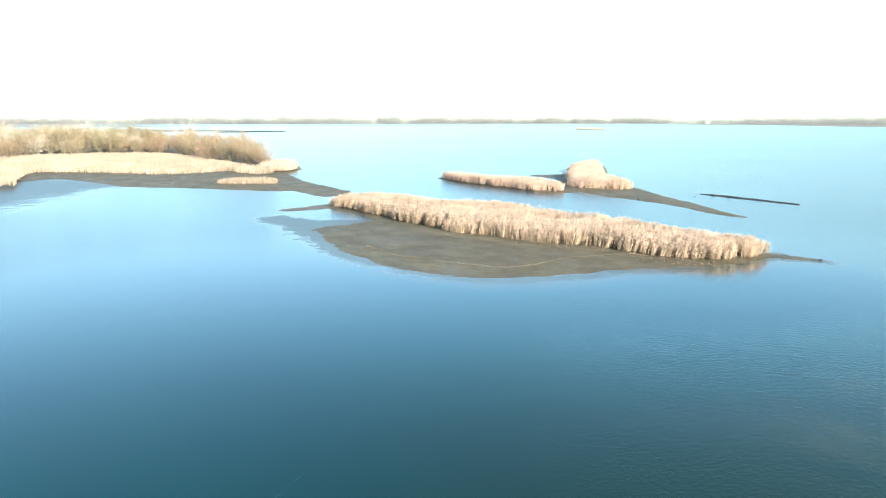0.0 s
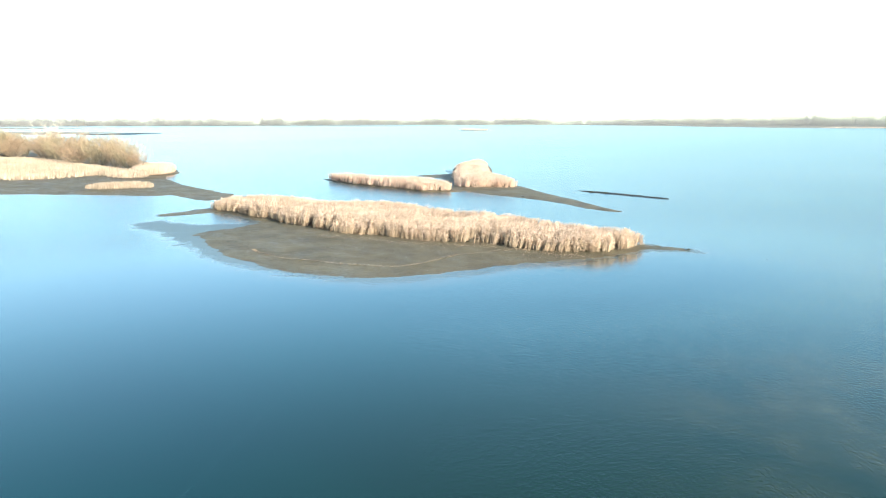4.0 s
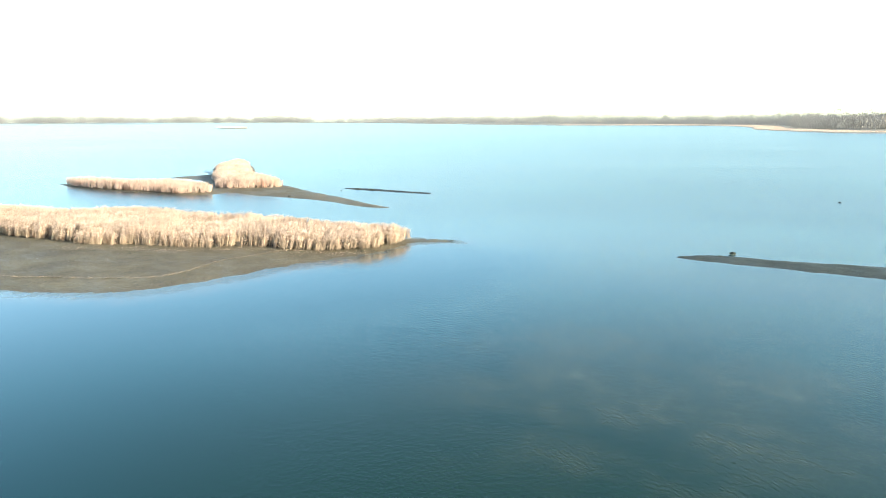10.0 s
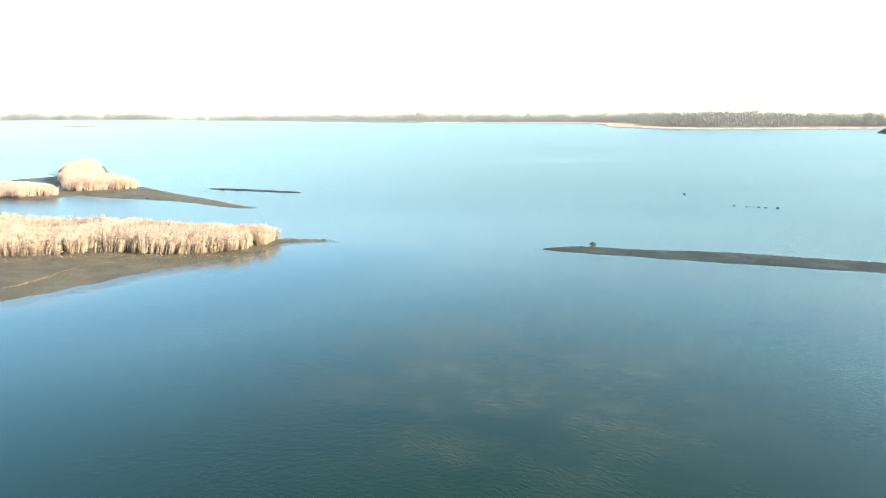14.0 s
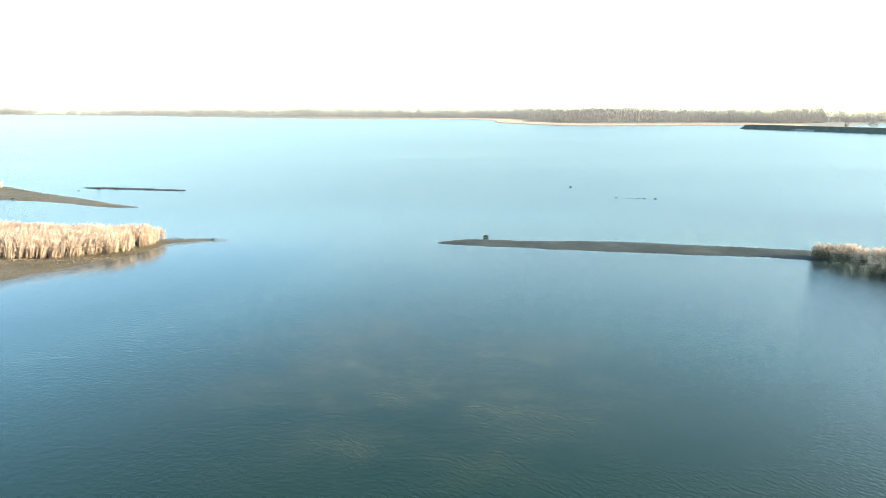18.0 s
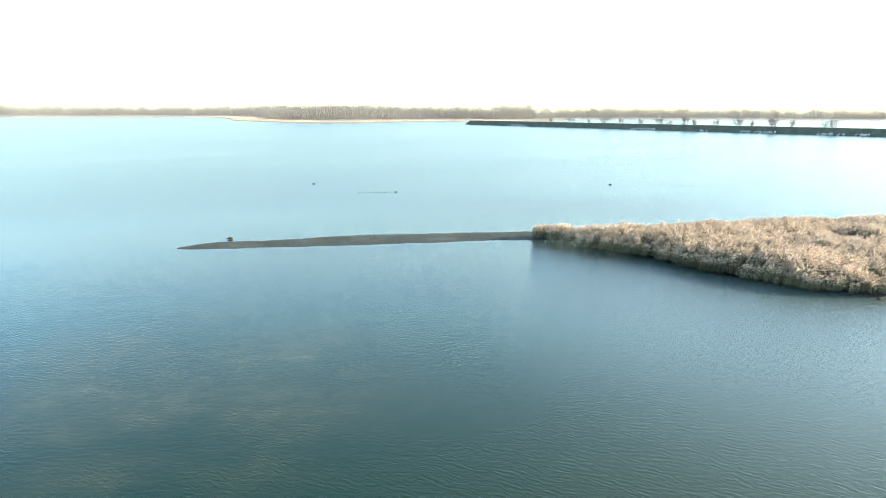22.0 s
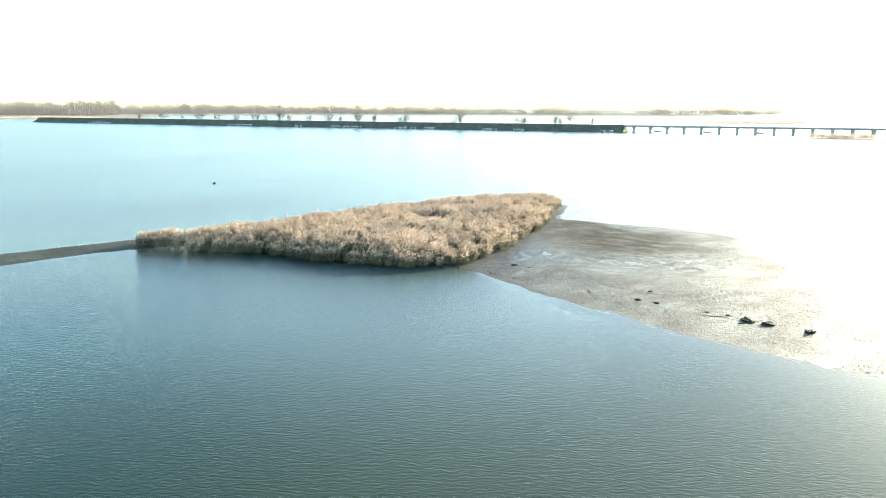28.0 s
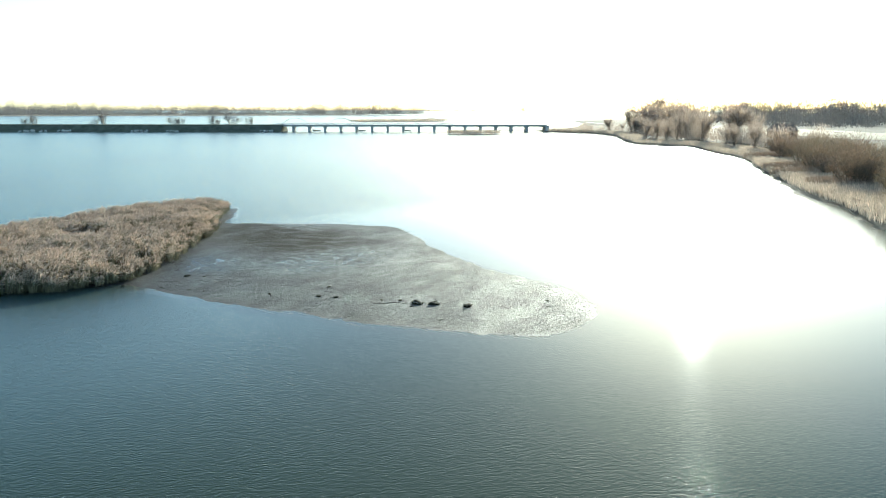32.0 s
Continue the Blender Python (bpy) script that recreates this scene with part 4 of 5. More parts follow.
def bridge():
    thing = tagged(new("road_bridge"), "long low grey concrete road bridge on many piers", "bridge")
    turn = math.degrees(math.atan2(-ROAD[1], -ROAD[0]))
    thing.matrix_basis = pose(START[0], START[1], 0, 0, 0, turn)
    length, spans = 177.0, 17
    bm = bmesh.new()
    box(bm, -3, length + 3, -5.2, 5.2, DECK - 0.55, DECK)
    for y in (-4, -1.4, 1.4, 4):
        box(bm, -3, length + 3, y - 0.35, y + 0.35, DECK - 1.25, DECK - 0.55)
    part("deck", bm, CONCRETE, thing, "grey concrete deck on girders")
    for y in (-5.2, 5.2):
        bm = bmesh.new()
        for z in (0.45, 0.95):
            box(bm, -3, length + 3, y - 0.06, y + 0.06, DECK + z, DECK + z + 0.1)
        for k in range(90):
            box(bm, k * 2 + 0.0, k * 2 + 0.1, y - 0.05, y + 0.05, DECK, DECK + 0.95)
        part("railing", bm, STEEL, thing, "grey steel railing")
    first = None
    for k in range(1, spans):
        x = k * length / spans
        if first is None:
            bm = bmesh.new()
            box(bm, -0.75, 0.75, -3.6, 3.6, -1.0, DECK - 1.9)
            vs = box(bm, -0.95, 0.95, -4.8, 4.8, DECK - 1.9, DECK - 1.25)
            bmesh.ops.bevel(bm, geom=[e for e in bm.edges if all(w in vs for w in e.verts)], offset=0.12, segments=1, affect="EDGES")
            first = part("pier", bm, CONCRETE, thing, "concrete wall pier")
            first.location.x = x
        else:
            pier = first.copy()
            scene.collection.objects.link(pier)
            pier.location.x = x
    for x, side in ((-3, 1), (length + 3, -1)):
        bm = bmesh.new()
        box(bm, x - 1.2, x + 1.2, -5.6, 5.6, -0.5, DECK - 0.6)
        part("abutment", bm, CONCRETE, thing, "concrete abutment")
    for x in (24.5, 55, 86):
        bm = bmesh.new()
        vs = box(bm, x - 2.6, x + 2.6, 5.6, 7.0, -0.4, 1.0)
        for v in vs:
            if v.co.x > x:
                v.co.y, v.co.z = 6.3, min(v.co.z, 0.4)
        part("fender", bm, CONCRETE, thing, "wedge-shaped concrete fender beside a pier")
    for x in (10.5, 41.2, 71.7, 102, 131, 162):
        bm = bmesh.new()
        steps = 20
        for k in range(steps):
            ends = []
            for q in (k, k + 1):
                u = q / steps * 2 - 1
                ends.append(Vector((x + u * 9.8, 5.6, DECK + 4.6 * (1 - u * u) - 0.4)))
            a, b = ends
            m = Matrix.Translation((a + b) / 2) @ (b - a).to_track_quat("X", "Z").to_matrix().to_4x4()
            bmesh.ops.create_cube(bm, size=1, matrix=m @ Matrix.Diagonal(((b - a).length * 1.03, 0.2, 0.22, 1)))
        part("arch_rib", bm, ARCH, thing, "slender pale arch rib")


bridge()


def riprap(place, length, seed):
    """A heap of quarry stones at the foot of the bank."""
    rng = np.random.default_rng(seed)
    thing = tagged(new("riprap"), "heap of pale quarry stones at the bank's foot", "stones", "riprap heaps")
    thing.matrix_basis = pose(place[0], place[1], 0.1, 0, 0, math.degrees(math.atan2(ROAD[1], ROAD[0])))
    n = max(10, int(length * 1.6))
    for k in range(n):
        size = rng.uniform(0.7, 1.3)
        stone = part("stone", STONES[k % len(STONES)], ROCK, thing)
        stone.matrix_basis = pose(rng.uniform(-length / 2, length / 2), rng.uniform(-1.5, 1.5), rng.uniform(0.1, 0.9), *rng.uniform(0, 360, 3)) @ Matrix.Scale(size, 4)


def stone_mesh(seed):
    rng = np.random.default_rng(seed)
    bm = bmesh.new()
    bmesh.ops.create_icosphere(bm, subdivisions=1, radius=0.75)
    for v in bm.verts:
        v.co = v.co * rng.uniform(0.75, 1.15)
        v.co.z *= 0.7
    me = bpy.data.meshes.new("stone")
    bm.to_mesh(me)
    bm.free()
    me.materials.append(ROCK)
    return me


STONES = [stone_mesh(s) for s in range(4)]
for k, (a, b) in enumerate(((73.8, 76.7), (83.9, 86.4), (89.3, 90.0), (91.9, 95.1), (97.4, 99.2), (99.7, 100.6), (104.6, 106.0), (107.1, 108.0), (113.9, 115.0))):
    p, q = at_bearing(a, 14.5), at_bearing(b, 14.5)
    riprap((p + q) / 2, min(26, float(np.linalg.norm(p - q))), 60 + k)
saplings = [bare_tree("bare_tree", 8, 6.5, 3, 900, TWIG_FAR, 36, 1.5), bare_tree("bare_tree", 8, 7.5, 4, 900, TWIG_FAR, 37, 1.5)]
spots = []
for k, a in enumerate((78, 79.5, 81, 82.3, 83.5, 85, 86.4, 87.2, 88.3, 89.0, 90.5, 92.2, 93.0, 94.5, 95.7, 97.8, 98.4, 102.3, 102.8, 107.5, 108.1, 110.4, 110.9, 111.8, 113.2)):
    p = at_bearing(a, -6 - 2 * (k % 3))
    spots.append((*p, (0.8, 1.05, 0.7, 1.3, 0.9)[k % 5]))
plant(saplings, spots, "small bare tree on the causeway bank", "trees on the causeway", RNG, 2.6)

# ---- water and land beyond the causeway ----
for name, line, label in (
    ("ground_beyond_islet", [(700, -420), (660, -435), (640, -515), (665, -525), (700, -470)], "low reed islet beyond the bridge"),
    ("ground_beyond_islet_2", [(830, -590), (790, -600), (745, -675), (770, -690), (820, -640)], "thin reed islet beyond the bridge"),
    ("ground_bridge_bar", [(398, -296), (372, -318), (345, -352), (352, -366), (380, -335), (402, -300)], "low mud bar under the bridge"),
    ("ground_bridge_islet", [(322, -262), (312, -272), (303, -288), (309, -292), (320, -281), (328, -266)], "small reed islet before the bridge"),
    ("ground_far_east", [(1500, 345), (1330, 250), (1400, 60), (1430, -180), (1340, -500), (1270, -800), (1330, -880), (1700, -900), (2600, -200), (2600, 330)], "low marsh beyond the causeway lake"),
    ("ground_far_south_east", [(4300, 300), (3600, -900), (3000, -2000), (2200, -2900), (2600, -3600), (4400, -1500)], "hazy land on the south-eastern horizon"),
):
    terrain(name, line, 0.6, 0.06, 3.0 if "bridge" in name else 14.0, MARSH, label, rough=0.08, seed=71)
reed_bed("reed_bed", [(322, -263), (312, -272), (304, -287), (309, -291), (319, -281), (327, -267)], 3, 2.4, 0.3, REED_BROWN, "reeds on the islet before the bridge", 0.3, 72, plumes=False)
reed_bed("reed_bed", [(700, -420), (660, -435), (640, -515), (665, -525), (700, -470)], 0.5, 2.6, 0.6, REED_BROWN, "reeds on the islet beyond the bridge", 0.3, 73, plumes=False)
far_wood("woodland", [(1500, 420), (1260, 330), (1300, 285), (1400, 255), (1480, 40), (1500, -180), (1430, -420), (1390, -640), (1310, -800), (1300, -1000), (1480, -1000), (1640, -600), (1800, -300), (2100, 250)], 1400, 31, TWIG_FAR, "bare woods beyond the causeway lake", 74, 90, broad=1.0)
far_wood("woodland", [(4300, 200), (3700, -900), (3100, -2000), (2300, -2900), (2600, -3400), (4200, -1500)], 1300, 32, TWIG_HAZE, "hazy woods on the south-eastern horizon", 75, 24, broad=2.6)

# ---- the southern shore ----
terrain("ground_south_shore", [(336, -349), (318, -343), (276, -341), (235, -310), (205, -275), (189.6, -261.3), (169.4, -256.3), (158.7, -256), (132.9, -229), (111.8, -209.8), (87.7, -173.7), (76.6, -158.6), (61.3, -135.6), (50.4, -122.4), (41.8, -112),
        (32.3, -99.7), (0, -82), (-80, -80), (-300, -140), (-500, -500), (-300, -1300), (300, -1300), (560, -1000), (600, -720), (470, -560), (380, -440), (345, -365)], 0.8, 0.12, 6.0, SOIL, "low wooded shore with rough winter grass", rough=0.12, seed=81, inland=0.7)
reed_bed("reed_bed", [(189, -260), (168, -255), (157, -255), (131.5, -228), (110.5, -208.5), (86.5, -172.5), (75.5, -157.5), (60, -134.5), (49, -121), (40.5, -110.5), (31, -98), (14, -96), (10, -118), (36, -142), (60, -175), (92, -215), (122, -248), (155, -272), (188, -280)], 6, 1.5, 0.17, REED_BROWN, "brown reed fringe along the southern shore", 0.3, 82, plumes=False)
reed_bed("reed_bed", [(318, -345), (276, -343), (240, -315), (206, -277), (190, -264), (200, -286), (236, -326), (272, -352), (316, -354)], 2, 2.2, 0.4, REED_BROWN, "brown reed belt beside the bridge's end", 0.3, 83, plumes=False)
for spot in ((101, -206), (78, -171), (70, -160), (55, -143)):
    x, y = spot
    reed_bed("reed_bed", [(x - 4, y - 7), (x - 6, y - 3), (x + 2, y + 3), (x + 6, y + 3), (x + 5, y - 2), (x + 1, y - 8)], 8, 2.2, 0.2, REED_PALE, "pale sunlit reed clump on the bank", 0.4, 84, plumes=False)
scrub = [bare_tree("scrub_bush", 6, 8, 7, 1100, TWIG_RED, 38), bare_tree("scrub_bush", 6, 7, 6, 1000, TWIG, 39)]
spots, _ = scatter(curve_through([(118, -232), (92, -195), (66, -160), (48, -134), (34, -116), (14, -112), (10, -150), (36, -180), (72, -205), (100, -250)]), 0.022, RNG)
plant(scrub, [(x, y, RNG.uniform(0.75, 1.15)) for x, y in spots], "brown leafless scrub bush on the bank", "scrub on the southern bank", RNG, 0.9)
poplars = [bare_tree("bare_tree", 16, 11, 4, 1900, TWIG_PALE, 50, 0.9, 0.5), bare_tree("bare_tree", 16, 12, 5, 1900, TWIG_PALE, 51, 0.9, 0.5)]
spots = [(268, -366, 0.95), (262, -374, 1.05), (254, -368, 1.0), (247, -376, 1.1), (238, -368, 1.0), (230, -372, 0.95), (224, -360, 0.9), (214, -356, 0.85), (172, -310, 0.95), (166, -306, 1.0), (160, -312, 0.8), (180, -272, 0.5), (205, -292, 0.5), (146, -262, 0.5), (137, -252, 0.45), (126, -246, 0.5)]
more, _ = scatter(curve_through([(296, -366), (262, -352), (222, -312), (190, -282), (150, -270), (140, -285), (180, -305), (215, -345), (262, -384)]), 0.0075, RNG)
spots += [(x, y, RNG.choice([0.3, 0.42, 0.55, 0.75])) for x, y in more]
plant(poplars, spots, "tall bare tree on the southern shore", "trees on the southern shore", RNG, 1.2)
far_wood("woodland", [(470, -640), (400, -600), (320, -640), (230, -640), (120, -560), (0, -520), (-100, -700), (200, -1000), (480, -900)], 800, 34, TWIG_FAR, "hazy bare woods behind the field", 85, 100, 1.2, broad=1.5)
far_wood("woodland", [(300, -352), (262, -345), (215, -300), (185, -270), (150, -262), (125, -240), (112, -262), (140, -290), (185, -300), (230, -345), (280, -372)], 300, 5.5, TWIG_PALE, "low brown scrub along the southern bank", 88, 50, 0.9)
far_wood("woodland", [(296, -372), (262, -356), (215, -312), (180, -284), (140, -268), (120, -262), (110, -300), (150, -318), (200, -350), (250, -388), (290, -388)], 260, 11, TWIG_PALE, "bare brown copse along the southern shore", 89, 60, 1.2)
far_wood("woodland", [(322, -376), (312, -370), (308, -374), (312, -382), (320, -382)], 9, 8, TWIG_PALE, "small round copse near the bridge's end", 90, 90, 1.2)
far_wood("woodland", [(336, -353), (310, -348), (280, -346), (283, -360), (312, -364), (336, -364)], 90, 5.5, TWIG_PALE, "low hedge of bare scrub beside the bridge's end", 94, 60, 0.9)
far_wood("woodland", [(300, -545), (255, -520), (215, -530), (190, -560), (250, -600), (310, -590)], 130, 15, TWIG_FAR, "low bare copse behind the field", 86, 40, 1.2)


def ribbon(name, line, width, z, mat, label, category, kind="structure"):
    p = curve_through(line, 8, False)
    d = np.gradient(p, axis=0)
    side = np.stack([-d[:, 1], d[:, 0]], -1) / np.linalg.norm(d, axis=1)[:, None] * width / 2
    n = len(p)
    v = np.concatenate([np.c_[p - side, np.full(n, z)], np.c_[p, np.full(n, z + 0.12)], np.c_[p + side, np.full(n, z)]])
    k = np.arange(n - 1)
    f = np.concatenate([np.stack([k, k + 1, n + k + 1, n + k], -1), np.stack([n + k, n + k + 1, 2 * n + k + 1, 2 * n + k], -1)])
    return tagged(part(name, mesh_of(name, v, f, mat, True), mat), label, category, kind=kind)


ribbon("road_track", [(470, -560), (411, -510), (330, -450), (260, -404), (205, -358), (170, -327), (140, -300)], 4.0, 2.0, GRAVEL, "pale gravel track along the shore", "track")
terrain("ground_field", [(330, -490), (300, -515), (220, -500), (130, -440), (90, -380), (125, -352), (162, -362), (240, -415)], 1.9, 0.4, 6.0, FIELD, "pale stubble field behind the track", rough=0.1, seed=87)


def barn():
    thing = tagged(new("barn"), "dark boarded barn with a pitched roof", "barn")
    thing.matrix_basis = pose(164, -346, 1.4, 0, 0, 40)
    w, d, h, ridge = 6.0, 4.2, 3.4, 6.6
    bm = bmesh.new()
    box(bm, -w, w, -d, d, -0.4, h)
    part("wall", bm, BRICK, thing)
    for side in (-1, 1):
        bm = bmesh.new()
        ys = [side * (d + 0.5), 0]
        zs = [h - 0.3, ridge]
        c = [bm.verts.new((x, y, z + lift)) for lift in (0, 0.25) for x, y, z in ((-w - 0.4, ys[0], zs[0]), (w + 0.4, ys[0], zs[0]), (w - 1.5, ys[1], zs[1]), (-w + 1.5, ys[1], zs[1]))]
        for q in ((0, 1, 2, 3), (4, 5, 6, 7), (0, 1, 5, 4), (1, 2, 6, 5), (2, 3, 7, 6), (3, 0, 4, 7)):
            bm.faces.new([c[i] for i in q])
        bmesh.ops.recalc_face_normals(bm, faces=bm.faces)
        part("roof", bm, ROOFING, thing, "weathered dark roof slope")
    for side in (-1, 1):
        bm = bmesh.new()
        c = [bm.verts.new(p) for p in ((side * (w + 0.4), -d - 0.5, h - 0.3), (side * (w + 0.4), d + 0.5, h - 0.3), (side * (w - 1.5), 0, ridge + 0.1))]
        bm.faces.new(c)
        extra = bmesh.ops.extrude_face_region(bm, geom=bm.faces[:])
        bmesh.ops.translate(bm, vec=(-side * 0.2, 0, -0.1), verts=[v for v in extra["geom"] if isinstance(v, bmesh.types.BMVert)])
        part("roof", bm, ROOFING, thing, "weathered dark hipped roof end")
    bm = bmesh.new()
    box(bm, -1.6, 1.6, d, d + 0.08, -0.3, 2.8)
    part("door", bm, BARK, thing, "wide plank door")


barn()

# ---- small things on the mud ----
def wrack(name, line, width, height, mat, label, on, seed=1):
    """A crumbling low rim across the mud."""
    p = curve_through(line, 14, False)
    p = p + np.stack([field_noise(p[:, 0], p[:, 1], 0.7, seed), field_noise(p[:, 0], p[:, 1], 0.7, seed + 1)], -1) * 0.22
    d = np.gradient(p, axis=0)
    side = np.stack([-d[:, 1], d[:, 0]], -1) / (np.linalg.norm(d, axis=1)[:, None] + 1e-9)
    lift = height * (0.5 + 0.9 * field_noise(p[:, 0], p[:, 1], 0.6, seed + 2) + 0.8 * field_noise(p[:, 0], p[:, 1], 2.4, seed + 4))
    w = width * (0.8 + 0.5 * field_noise(p[:, 0], p[:, 1], 0.9, seed + 3))[:, None]
    n, z = len(p), ground_at(on, p[:, 0], p[:, 1])
    v = np.concatenate([np.c_[p - side * w * 0.5, np.full(n, z - 0.06)], np.c_[p - side * w * 0.15, z + lift], np.c_[p + side * w * 0.2, z + lift * 0.8], np.c_[p + side * w, np.full(n, z - 0.06)]])
    k = np.arange(n - 1)
    f = np.concatenate([np.stack([q * n + k, q * n + k + 1, (q + 1) * n + k + 1, (q + 1) * n + k], -1) for q in range(3)])
    return tagged(part(name, mesh_of(name, v, f, mat), mat), label, "ground", kind="structure")


wrack("trim_mud_rim", [(-9.2, 83), (-8.8, 81.9), (-6.1, 77.6), (-3.4, 75.7), (-0.3, 73.5), (3.3, 71.4), (6.8, 70.3), (10, 72), (13.5, 75.1), (17.5, 76.4), (21.1, 77.7), (23, 76.3)], 0.13, 0.06, LITTER_AND_CORE, "pale strandline of reed litter across the mud", "ground_mudflat_1", 91)
wrack("trim_mud_rim_2", [(63, -13.8), (61.9, -16.8), (59.7, -19.6), (55.8, -23.2), (52.6, -25.4), (49.6, -27.6), (46.4, -27.6), (43.9, -28.2), (42.6, -29.6), (40.5, -30.8)], 0.10, 0.016, MUD_GREY, "broken dark rim along the wet mudflat", "ground_mudflat_2", 92)
wrack("trim_mud_rim_3", [(84, -30.9), (82, -33.5), (79, -37.4), (76.5, -42), (74, -43.5)], 0.2, 0.018, MUD_GREY, "faint dark rim beside the reeds", "ground_mudflat_2", 93)


def weed_clump(size, seed):
    rng = np.random.default_rng(seed)
    bm = bmesh.new()
    bmesh.ops.create_icosphere(bm, subdivisions=3, radius=1)
    for v in bm.verts:
        n = 0.75 + 0.35 * noise.noise(v.co * 1.7 + Vector((seed * 3.1, 0, 0))) + 0.25 * noise.noise(v.co * 4.5 + Vector((0, seed, 0)))
        v.co = Vector((v.co.x * 0.5 * n, v.co.y * 0.34 * n, max(v.co.z, -0.3) * 0.17 * n))
    return part("weed_clump", bm, WEED)


clump_kinds = [weed_clump(1, s) for s in range(3)]
LUMPS = [(41.8, -30.7, 1.45), (40.7, -31.6, 1.3), (38.6, -33.3, 1.3), (48.5, -25.6, 0.8), (47.3, -26.5, 0.6), (50.5, -27.7, 0.55), (44.3, -29, 0.5), (43.2, -30.1, 0.5), (41.3, -29.8, 0.4), (35.8, -39.4, 0.55), (51.7, -22.7, 0.45),
         (57.3, -18, 0.4), (56.1, -18.8, 0.4), (59.7, -16.4, 0.4), (62.2, -19.5, 0.9), (61, -20.6, 0.5), (62.2, -13.9, 0.6), (41.5, 74.4, 0.8), (62.6, 51.2, 0.7), (65.1, 51.6, 1.2), (38.2, 134.6, 1.2), (55.6, 142, 1.3), (57.8, 139, 1.2)]
for k, (x, y, size) in enumerate(LUMPS):
    m = pose(x, y, float(ground_at("ground_mudflat_2", x, y)[0]) + 0.02 if k < 17 else 0.1, 0, 0, 57 * k)
    clump = clump_kinds[k] if k < 3 else copy_thing(clump_kinds[k % 3], m)
    clump.matrix_basis = m @ Matrix.Scale(size, 4)
    tagged(clump, "dark clump of rotted water weed on the mud", "weed clump", "weed clumps on the mud")


def boulder(seed):
    """A dark lump in place of a bird, worn round, with its foot in the water."""
    bm = bmesh.new()
    bmesh.ops.create_icosphere(bm, subdivisions=2, radius=1)
    for v in bm.verts:
        n = 0.85 + 0.3 * noise.noise(v.co * 1.3 + Vector((seed * 2.3, 5, 0))) + 0.12 * noise.noise(v.co * 3.7 + Vector((0, seed, 3)))
        v.co = Vector((v.co.x * 0.5 * n, v.co.y * 0.36 * n, v.co.z * 0.2 * n))
    for f in bm.faces:
        f.smooth = True
    return part("boulder", bm, BIRD_LUMP)


bird_lump_kinds = [boulder(s) for s in range(3)]
# stone-like lumps added where birds stand in rows on the lake
BIRD_LUMP_ROWS = (
    # a dotted row beyond the spit
    ([(93.7, 87.8), (96.8, 84.6), (98.6, 81), (103.6, 76.6), (104.2, 74.5), (106.2, 71.5), (108.3, 69), (109.7, 66.2), (110.5, 64.7), (112.1, 62.7)], 0.55),
    ([(113.5, 59.9), (114, 57.9), (114.5, 57.1), (115, 56.3), (115.3, 55.3)], 1.0), ([(116.3, 53.7), (123.4, 75.6)], 1.5),
    # the next row towards the causeway
    ([(144.7, 18.1)], 1.5), ([(144.9, 15.9), (145.6, 13.1), (146.2, 10.8), (146.4, 8.7), (146.5, 7.4), (147.3, 5.5), (147.7, 3.9), (148.1, 2.3), (149.3, -0.9), (149.9, -2.6), (151.3, -5.3), (152.6, -8), (153.6, -9.7), (155, -12.5), (155.9, -14.2), (156.7, -15.8)], 0.9),
    # the line between the first island and the spit
    ([(47.1, 67.7), (49.4, 65.1), (54, 60.4), (55.6, 59), (57.4, 57.2), (62.3, 53.7)], 0.5),
    # off the long tongue of the far island
    ([(47.2, 147), (48.8, 144.5), (50.5, 142.5), (51.5, 141)], 0.8),
)
count = 0
for row, size in BIRD_LUMP_ROWS:
    for x, y in row:
        big = 0.55 * size * RNG.uniform(0.7, 1.3)
        m = pose(x, y, 0.05 * big, 0, 0, RNG.uniform(0, 180))
        stone = bird_lump_kinds[count] if count < 3 else copy_thing(bird_lump_kinds[count % 3], m)
        stone.matrix_basis = m @ Matrix.Scale(big, 4)
        tagged(stone, "dark lump standing in for a waterbird on the shallow lake", "stone", "stones on the sunken banks")
        count += 1


def litter(line, count, spread, on, mat, seed):
    """Broken reed straws washed up along a line on the mud."""
    rng = np.random.default_rng(seed)
    p = curve_through(line, 14, False)
    p = p[rng.integers(0, len(p), count)] + rng.normal(0, spread, (count, 2))
    a = np.c_[p, ground_at(on, p[:, 0], p[:, 1]) + rng.uniform(0.03, 0.10, count)]
    turn = rng.random(count) * 2 * np.pi
    way = np.stack([np.cos(turn), np.sin(turn), rng.uniform(-0.1, 0.3, count)], -1) * rng.uniform(0.08, 0.3, count)[:, None]
    side = np.stack([-np.sin(turn), np.cos(turn), 0 * turn], -1)
    v, f = blades(a, a + way, rng.uniform(0.02, 0.05, count), side, 0.5, np.array([0, 0, 0.02]))
    tagged(new("reed_litter", mesh_of("reed_litter", v, f, mat)), "broken pale reed straws on the mud", "litter", kind="stuff")


litter([(-9.2, 83), (-8.8, 81.9), (-6.1, 77.6), (-3.4, 75.7), (-0.3, 73.5), (3.3, 71.4), (6.8, 70.3), (10, 72), (13.5, 75.1), (17.5, 76.4), (21.1, 77.7), (23, 76.3)], 900, 0.11, "ground_mudflat_1", STEM, 96)
litter([(-2, 92), (4, 88), (11, 82.5), (18, 80), (24, 74.5), (28.5, 72.5)], 700, 0.8, "ground_mudflat_1", REED, 97)


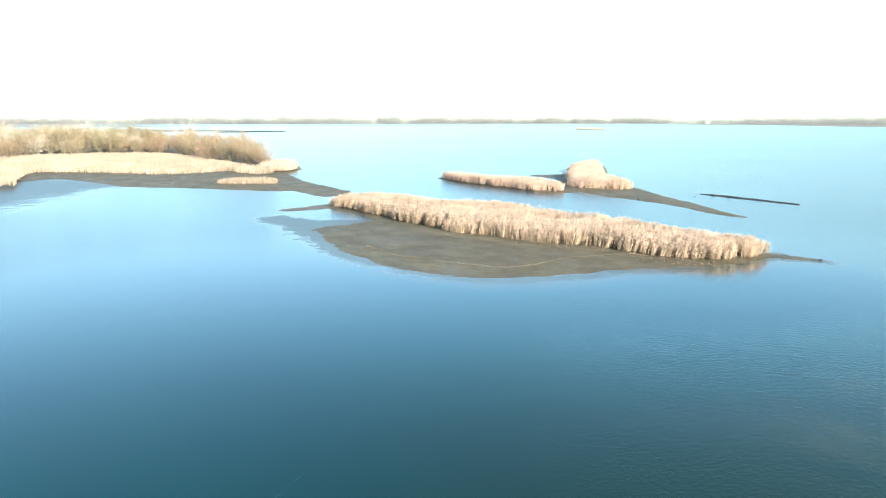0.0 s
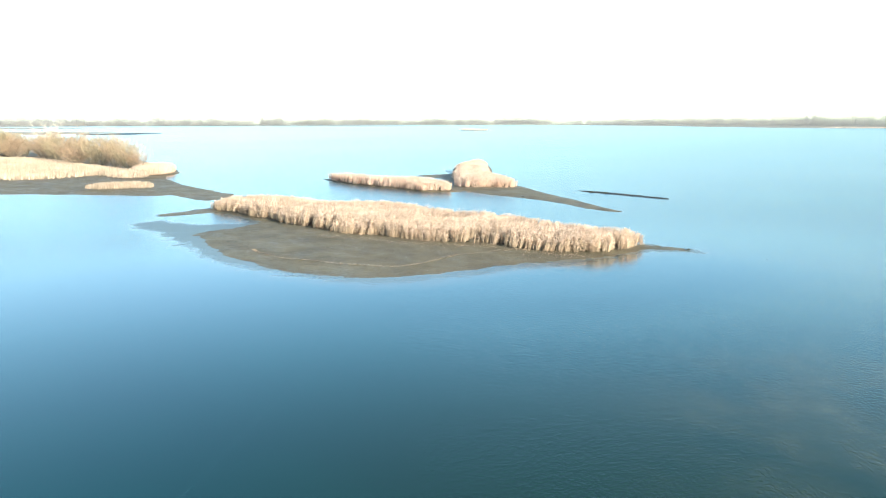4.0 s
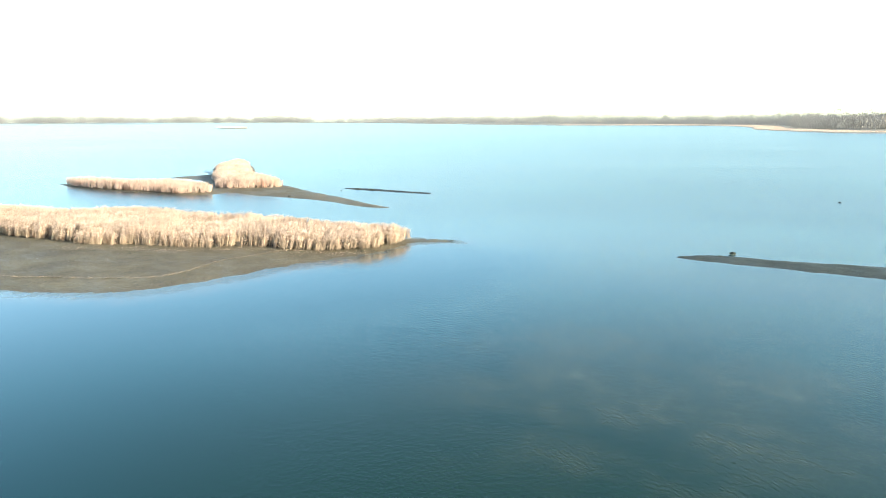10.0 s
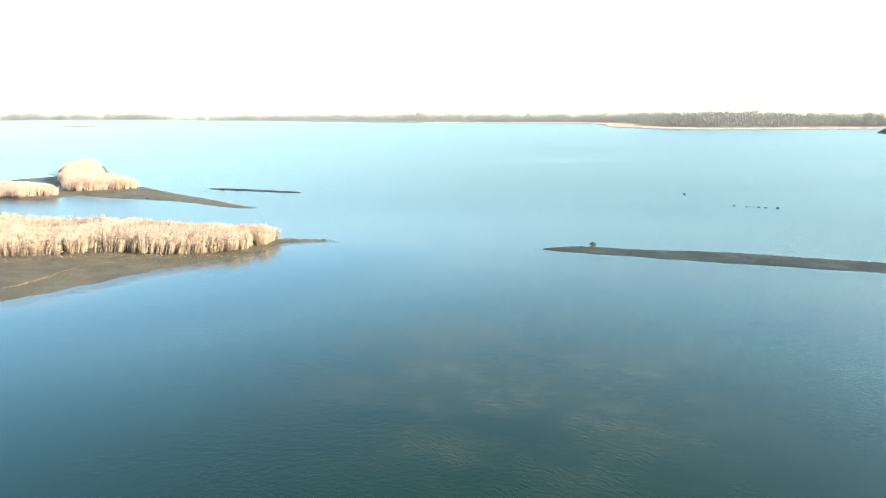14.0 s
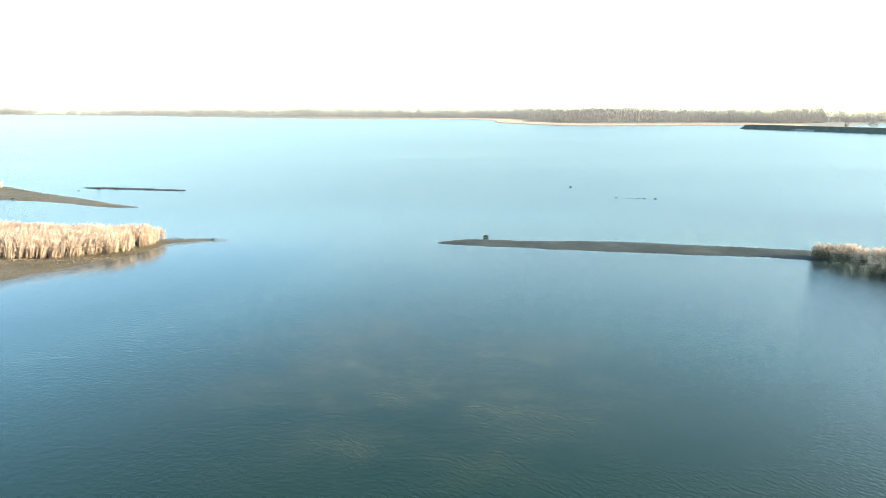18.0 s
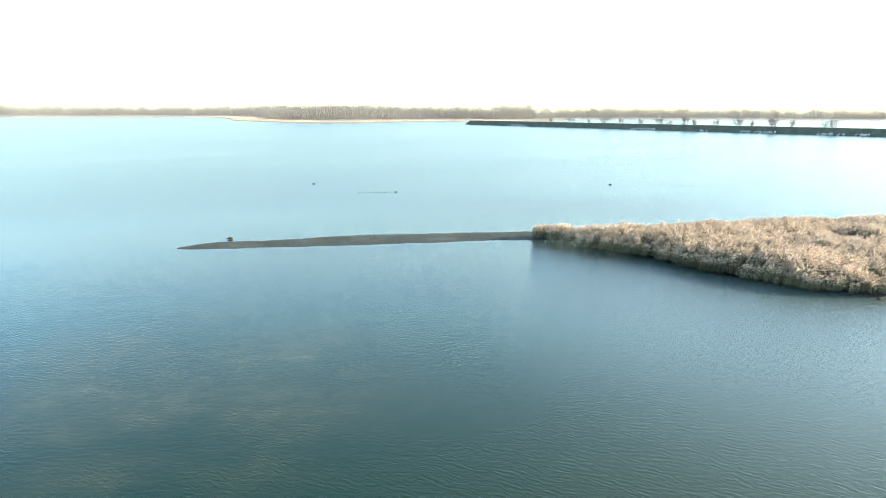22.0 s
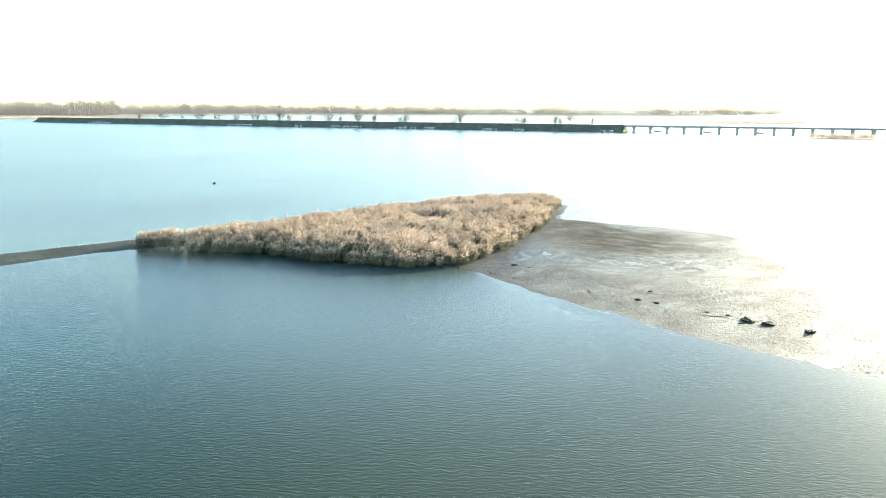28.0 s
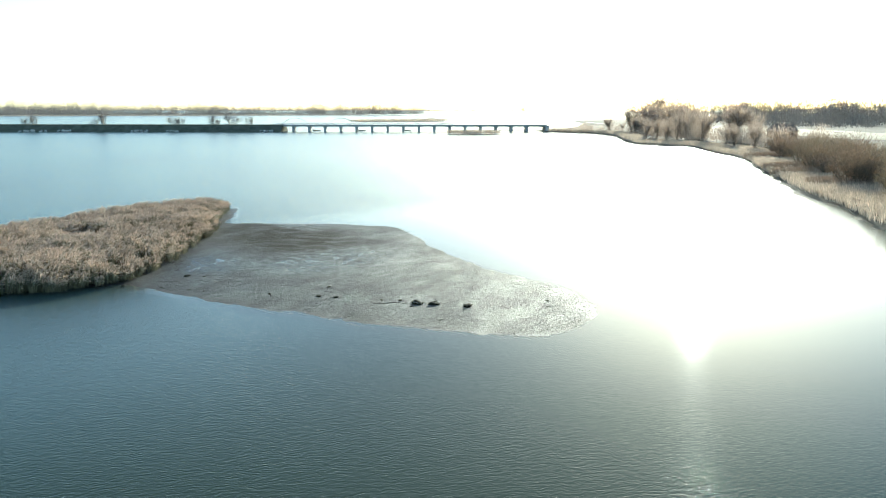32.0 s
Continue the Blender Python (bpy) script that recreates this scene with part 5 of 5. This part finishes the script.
def clods(outline, density, on, mat, label, seed, keep_off=None):
    """Crumbs of dried mud, weed and worm casts strewn over a flat."""
    rng = np.random.default_rng(seed)
    p, _ = scatter(curve_through(outline), density, rng)
    thick = rng.random(len(p)) < 0.55 + 0.55 * field_noise(p[:, 0], p[:, 1], 3.0, seed)
    p = p[thick & (depth_inside(p[:, 0], p[:, 1], SHORES[on][0]) > 0.3)]
    if keep_off is not None:
        p = p[depth_inside(p[:, 0], p[:, 1], curve_through(keep_off)) < -0.2]
    n = len(p)
    r, turn = rng.gamma(3.0, 0.010, n).clip(0.012, 0.11), rng.random(n) * 2 * np.pi
    base = np.c_[p, ground_at(on, p[:, 0], p[:, 1])]
    ring = [base + np.stack([r * k * np.cos(turn + q), r * k * np.sin(turn + q), np.full(n, -0.02)], -1) for q, k in ((0, 1.3), (1.57, 0.8), (3.14, 1.2), (4.71, 0.9))]
    top = base + np.stack([r * 0.3 * np.cos(turn * 3), r * 0.3 * np.sin(turn * 3), r * rng.uniform(0.4, 0.9, n)], -1)
    v = np.stack(ring + [top], 1).reshape(-1, 3)
    k = 5 * np.arange(n)[:, None]
    f = np.concatenate([k + (q, (q + 1) % 4, 4) for q in range(4)])
    tagged(new("mud_clods", mesh_of("mud_clods", v, f, mat)), label, "mud crumbs", kind="stuff")


clods([(-16, 90), (-9.2, 75.8), (0.9, 67), (12.3, 67.5), (24.6, 70.7), (36, 75), (24, 78), (8, 88), (-4, 101), (-12, 112), (-14, 100)], 16, "ground_mudflat_1", MUD_GREY, "small dark mud crumbs on the mudflat", 98, REED_ONE)
clods([(62, -15), (46, -22.5), (31, -32), (31, -40), (36, -43), (52, -44), (72, -49), (86, -38), (90, -33), (76, -26), (64, -17)], 20, "ground_mudflat_2", MUD_WET, "small dark mud crumbs on the wet mudflat", 99, REED_TWO)


def shells():
    rng = np.random.default_rng(95)
    a, _ = scatter(curve_through([(-14, 84), (-5, 72), (6, 67), (20, 73), (24, 76), (10, 84), (-3, 97), (-12, 98)]), 0.18, rng)
    b, _ = scatter(curve_through([(60, -17), (46, -24), (36, -31), (34, -40), (45, -42), (66, -44), (80, -34), (66, -20)]), 0.10, rng)
    p = np.concatenate([a, b])
    n = len(p)
    base = np.c_[p, np.concatenate([ground_at("ground_mudflat_1", a[:, 0], a[:, 1]), ground_at("ground_mudflat_2", b[:, 0], b[:, 1])]) + 0.02]
    r = rng.uniform(0.012, 0.036, n)[:, None]
    ring = np.stack([base + r * np.array([math.cos(q), math.sin(q), 0]) for q in (0, 1.57, 3.14, 4.71)] + [base + r * (0.1, 0.1, 0.7)], 1).reshape(-1, 3)
    k = 5 * np.arange(n)[:, None]
    f = np.concatenate([k + (q, (q + 1) % 4, 4) for q in range(4)])
    tagged(new("shells", mesh_of("shells", ring, f, SHELL)), "scattered white shells and feathers on the mud", "shells", kind="stuff")


shells()
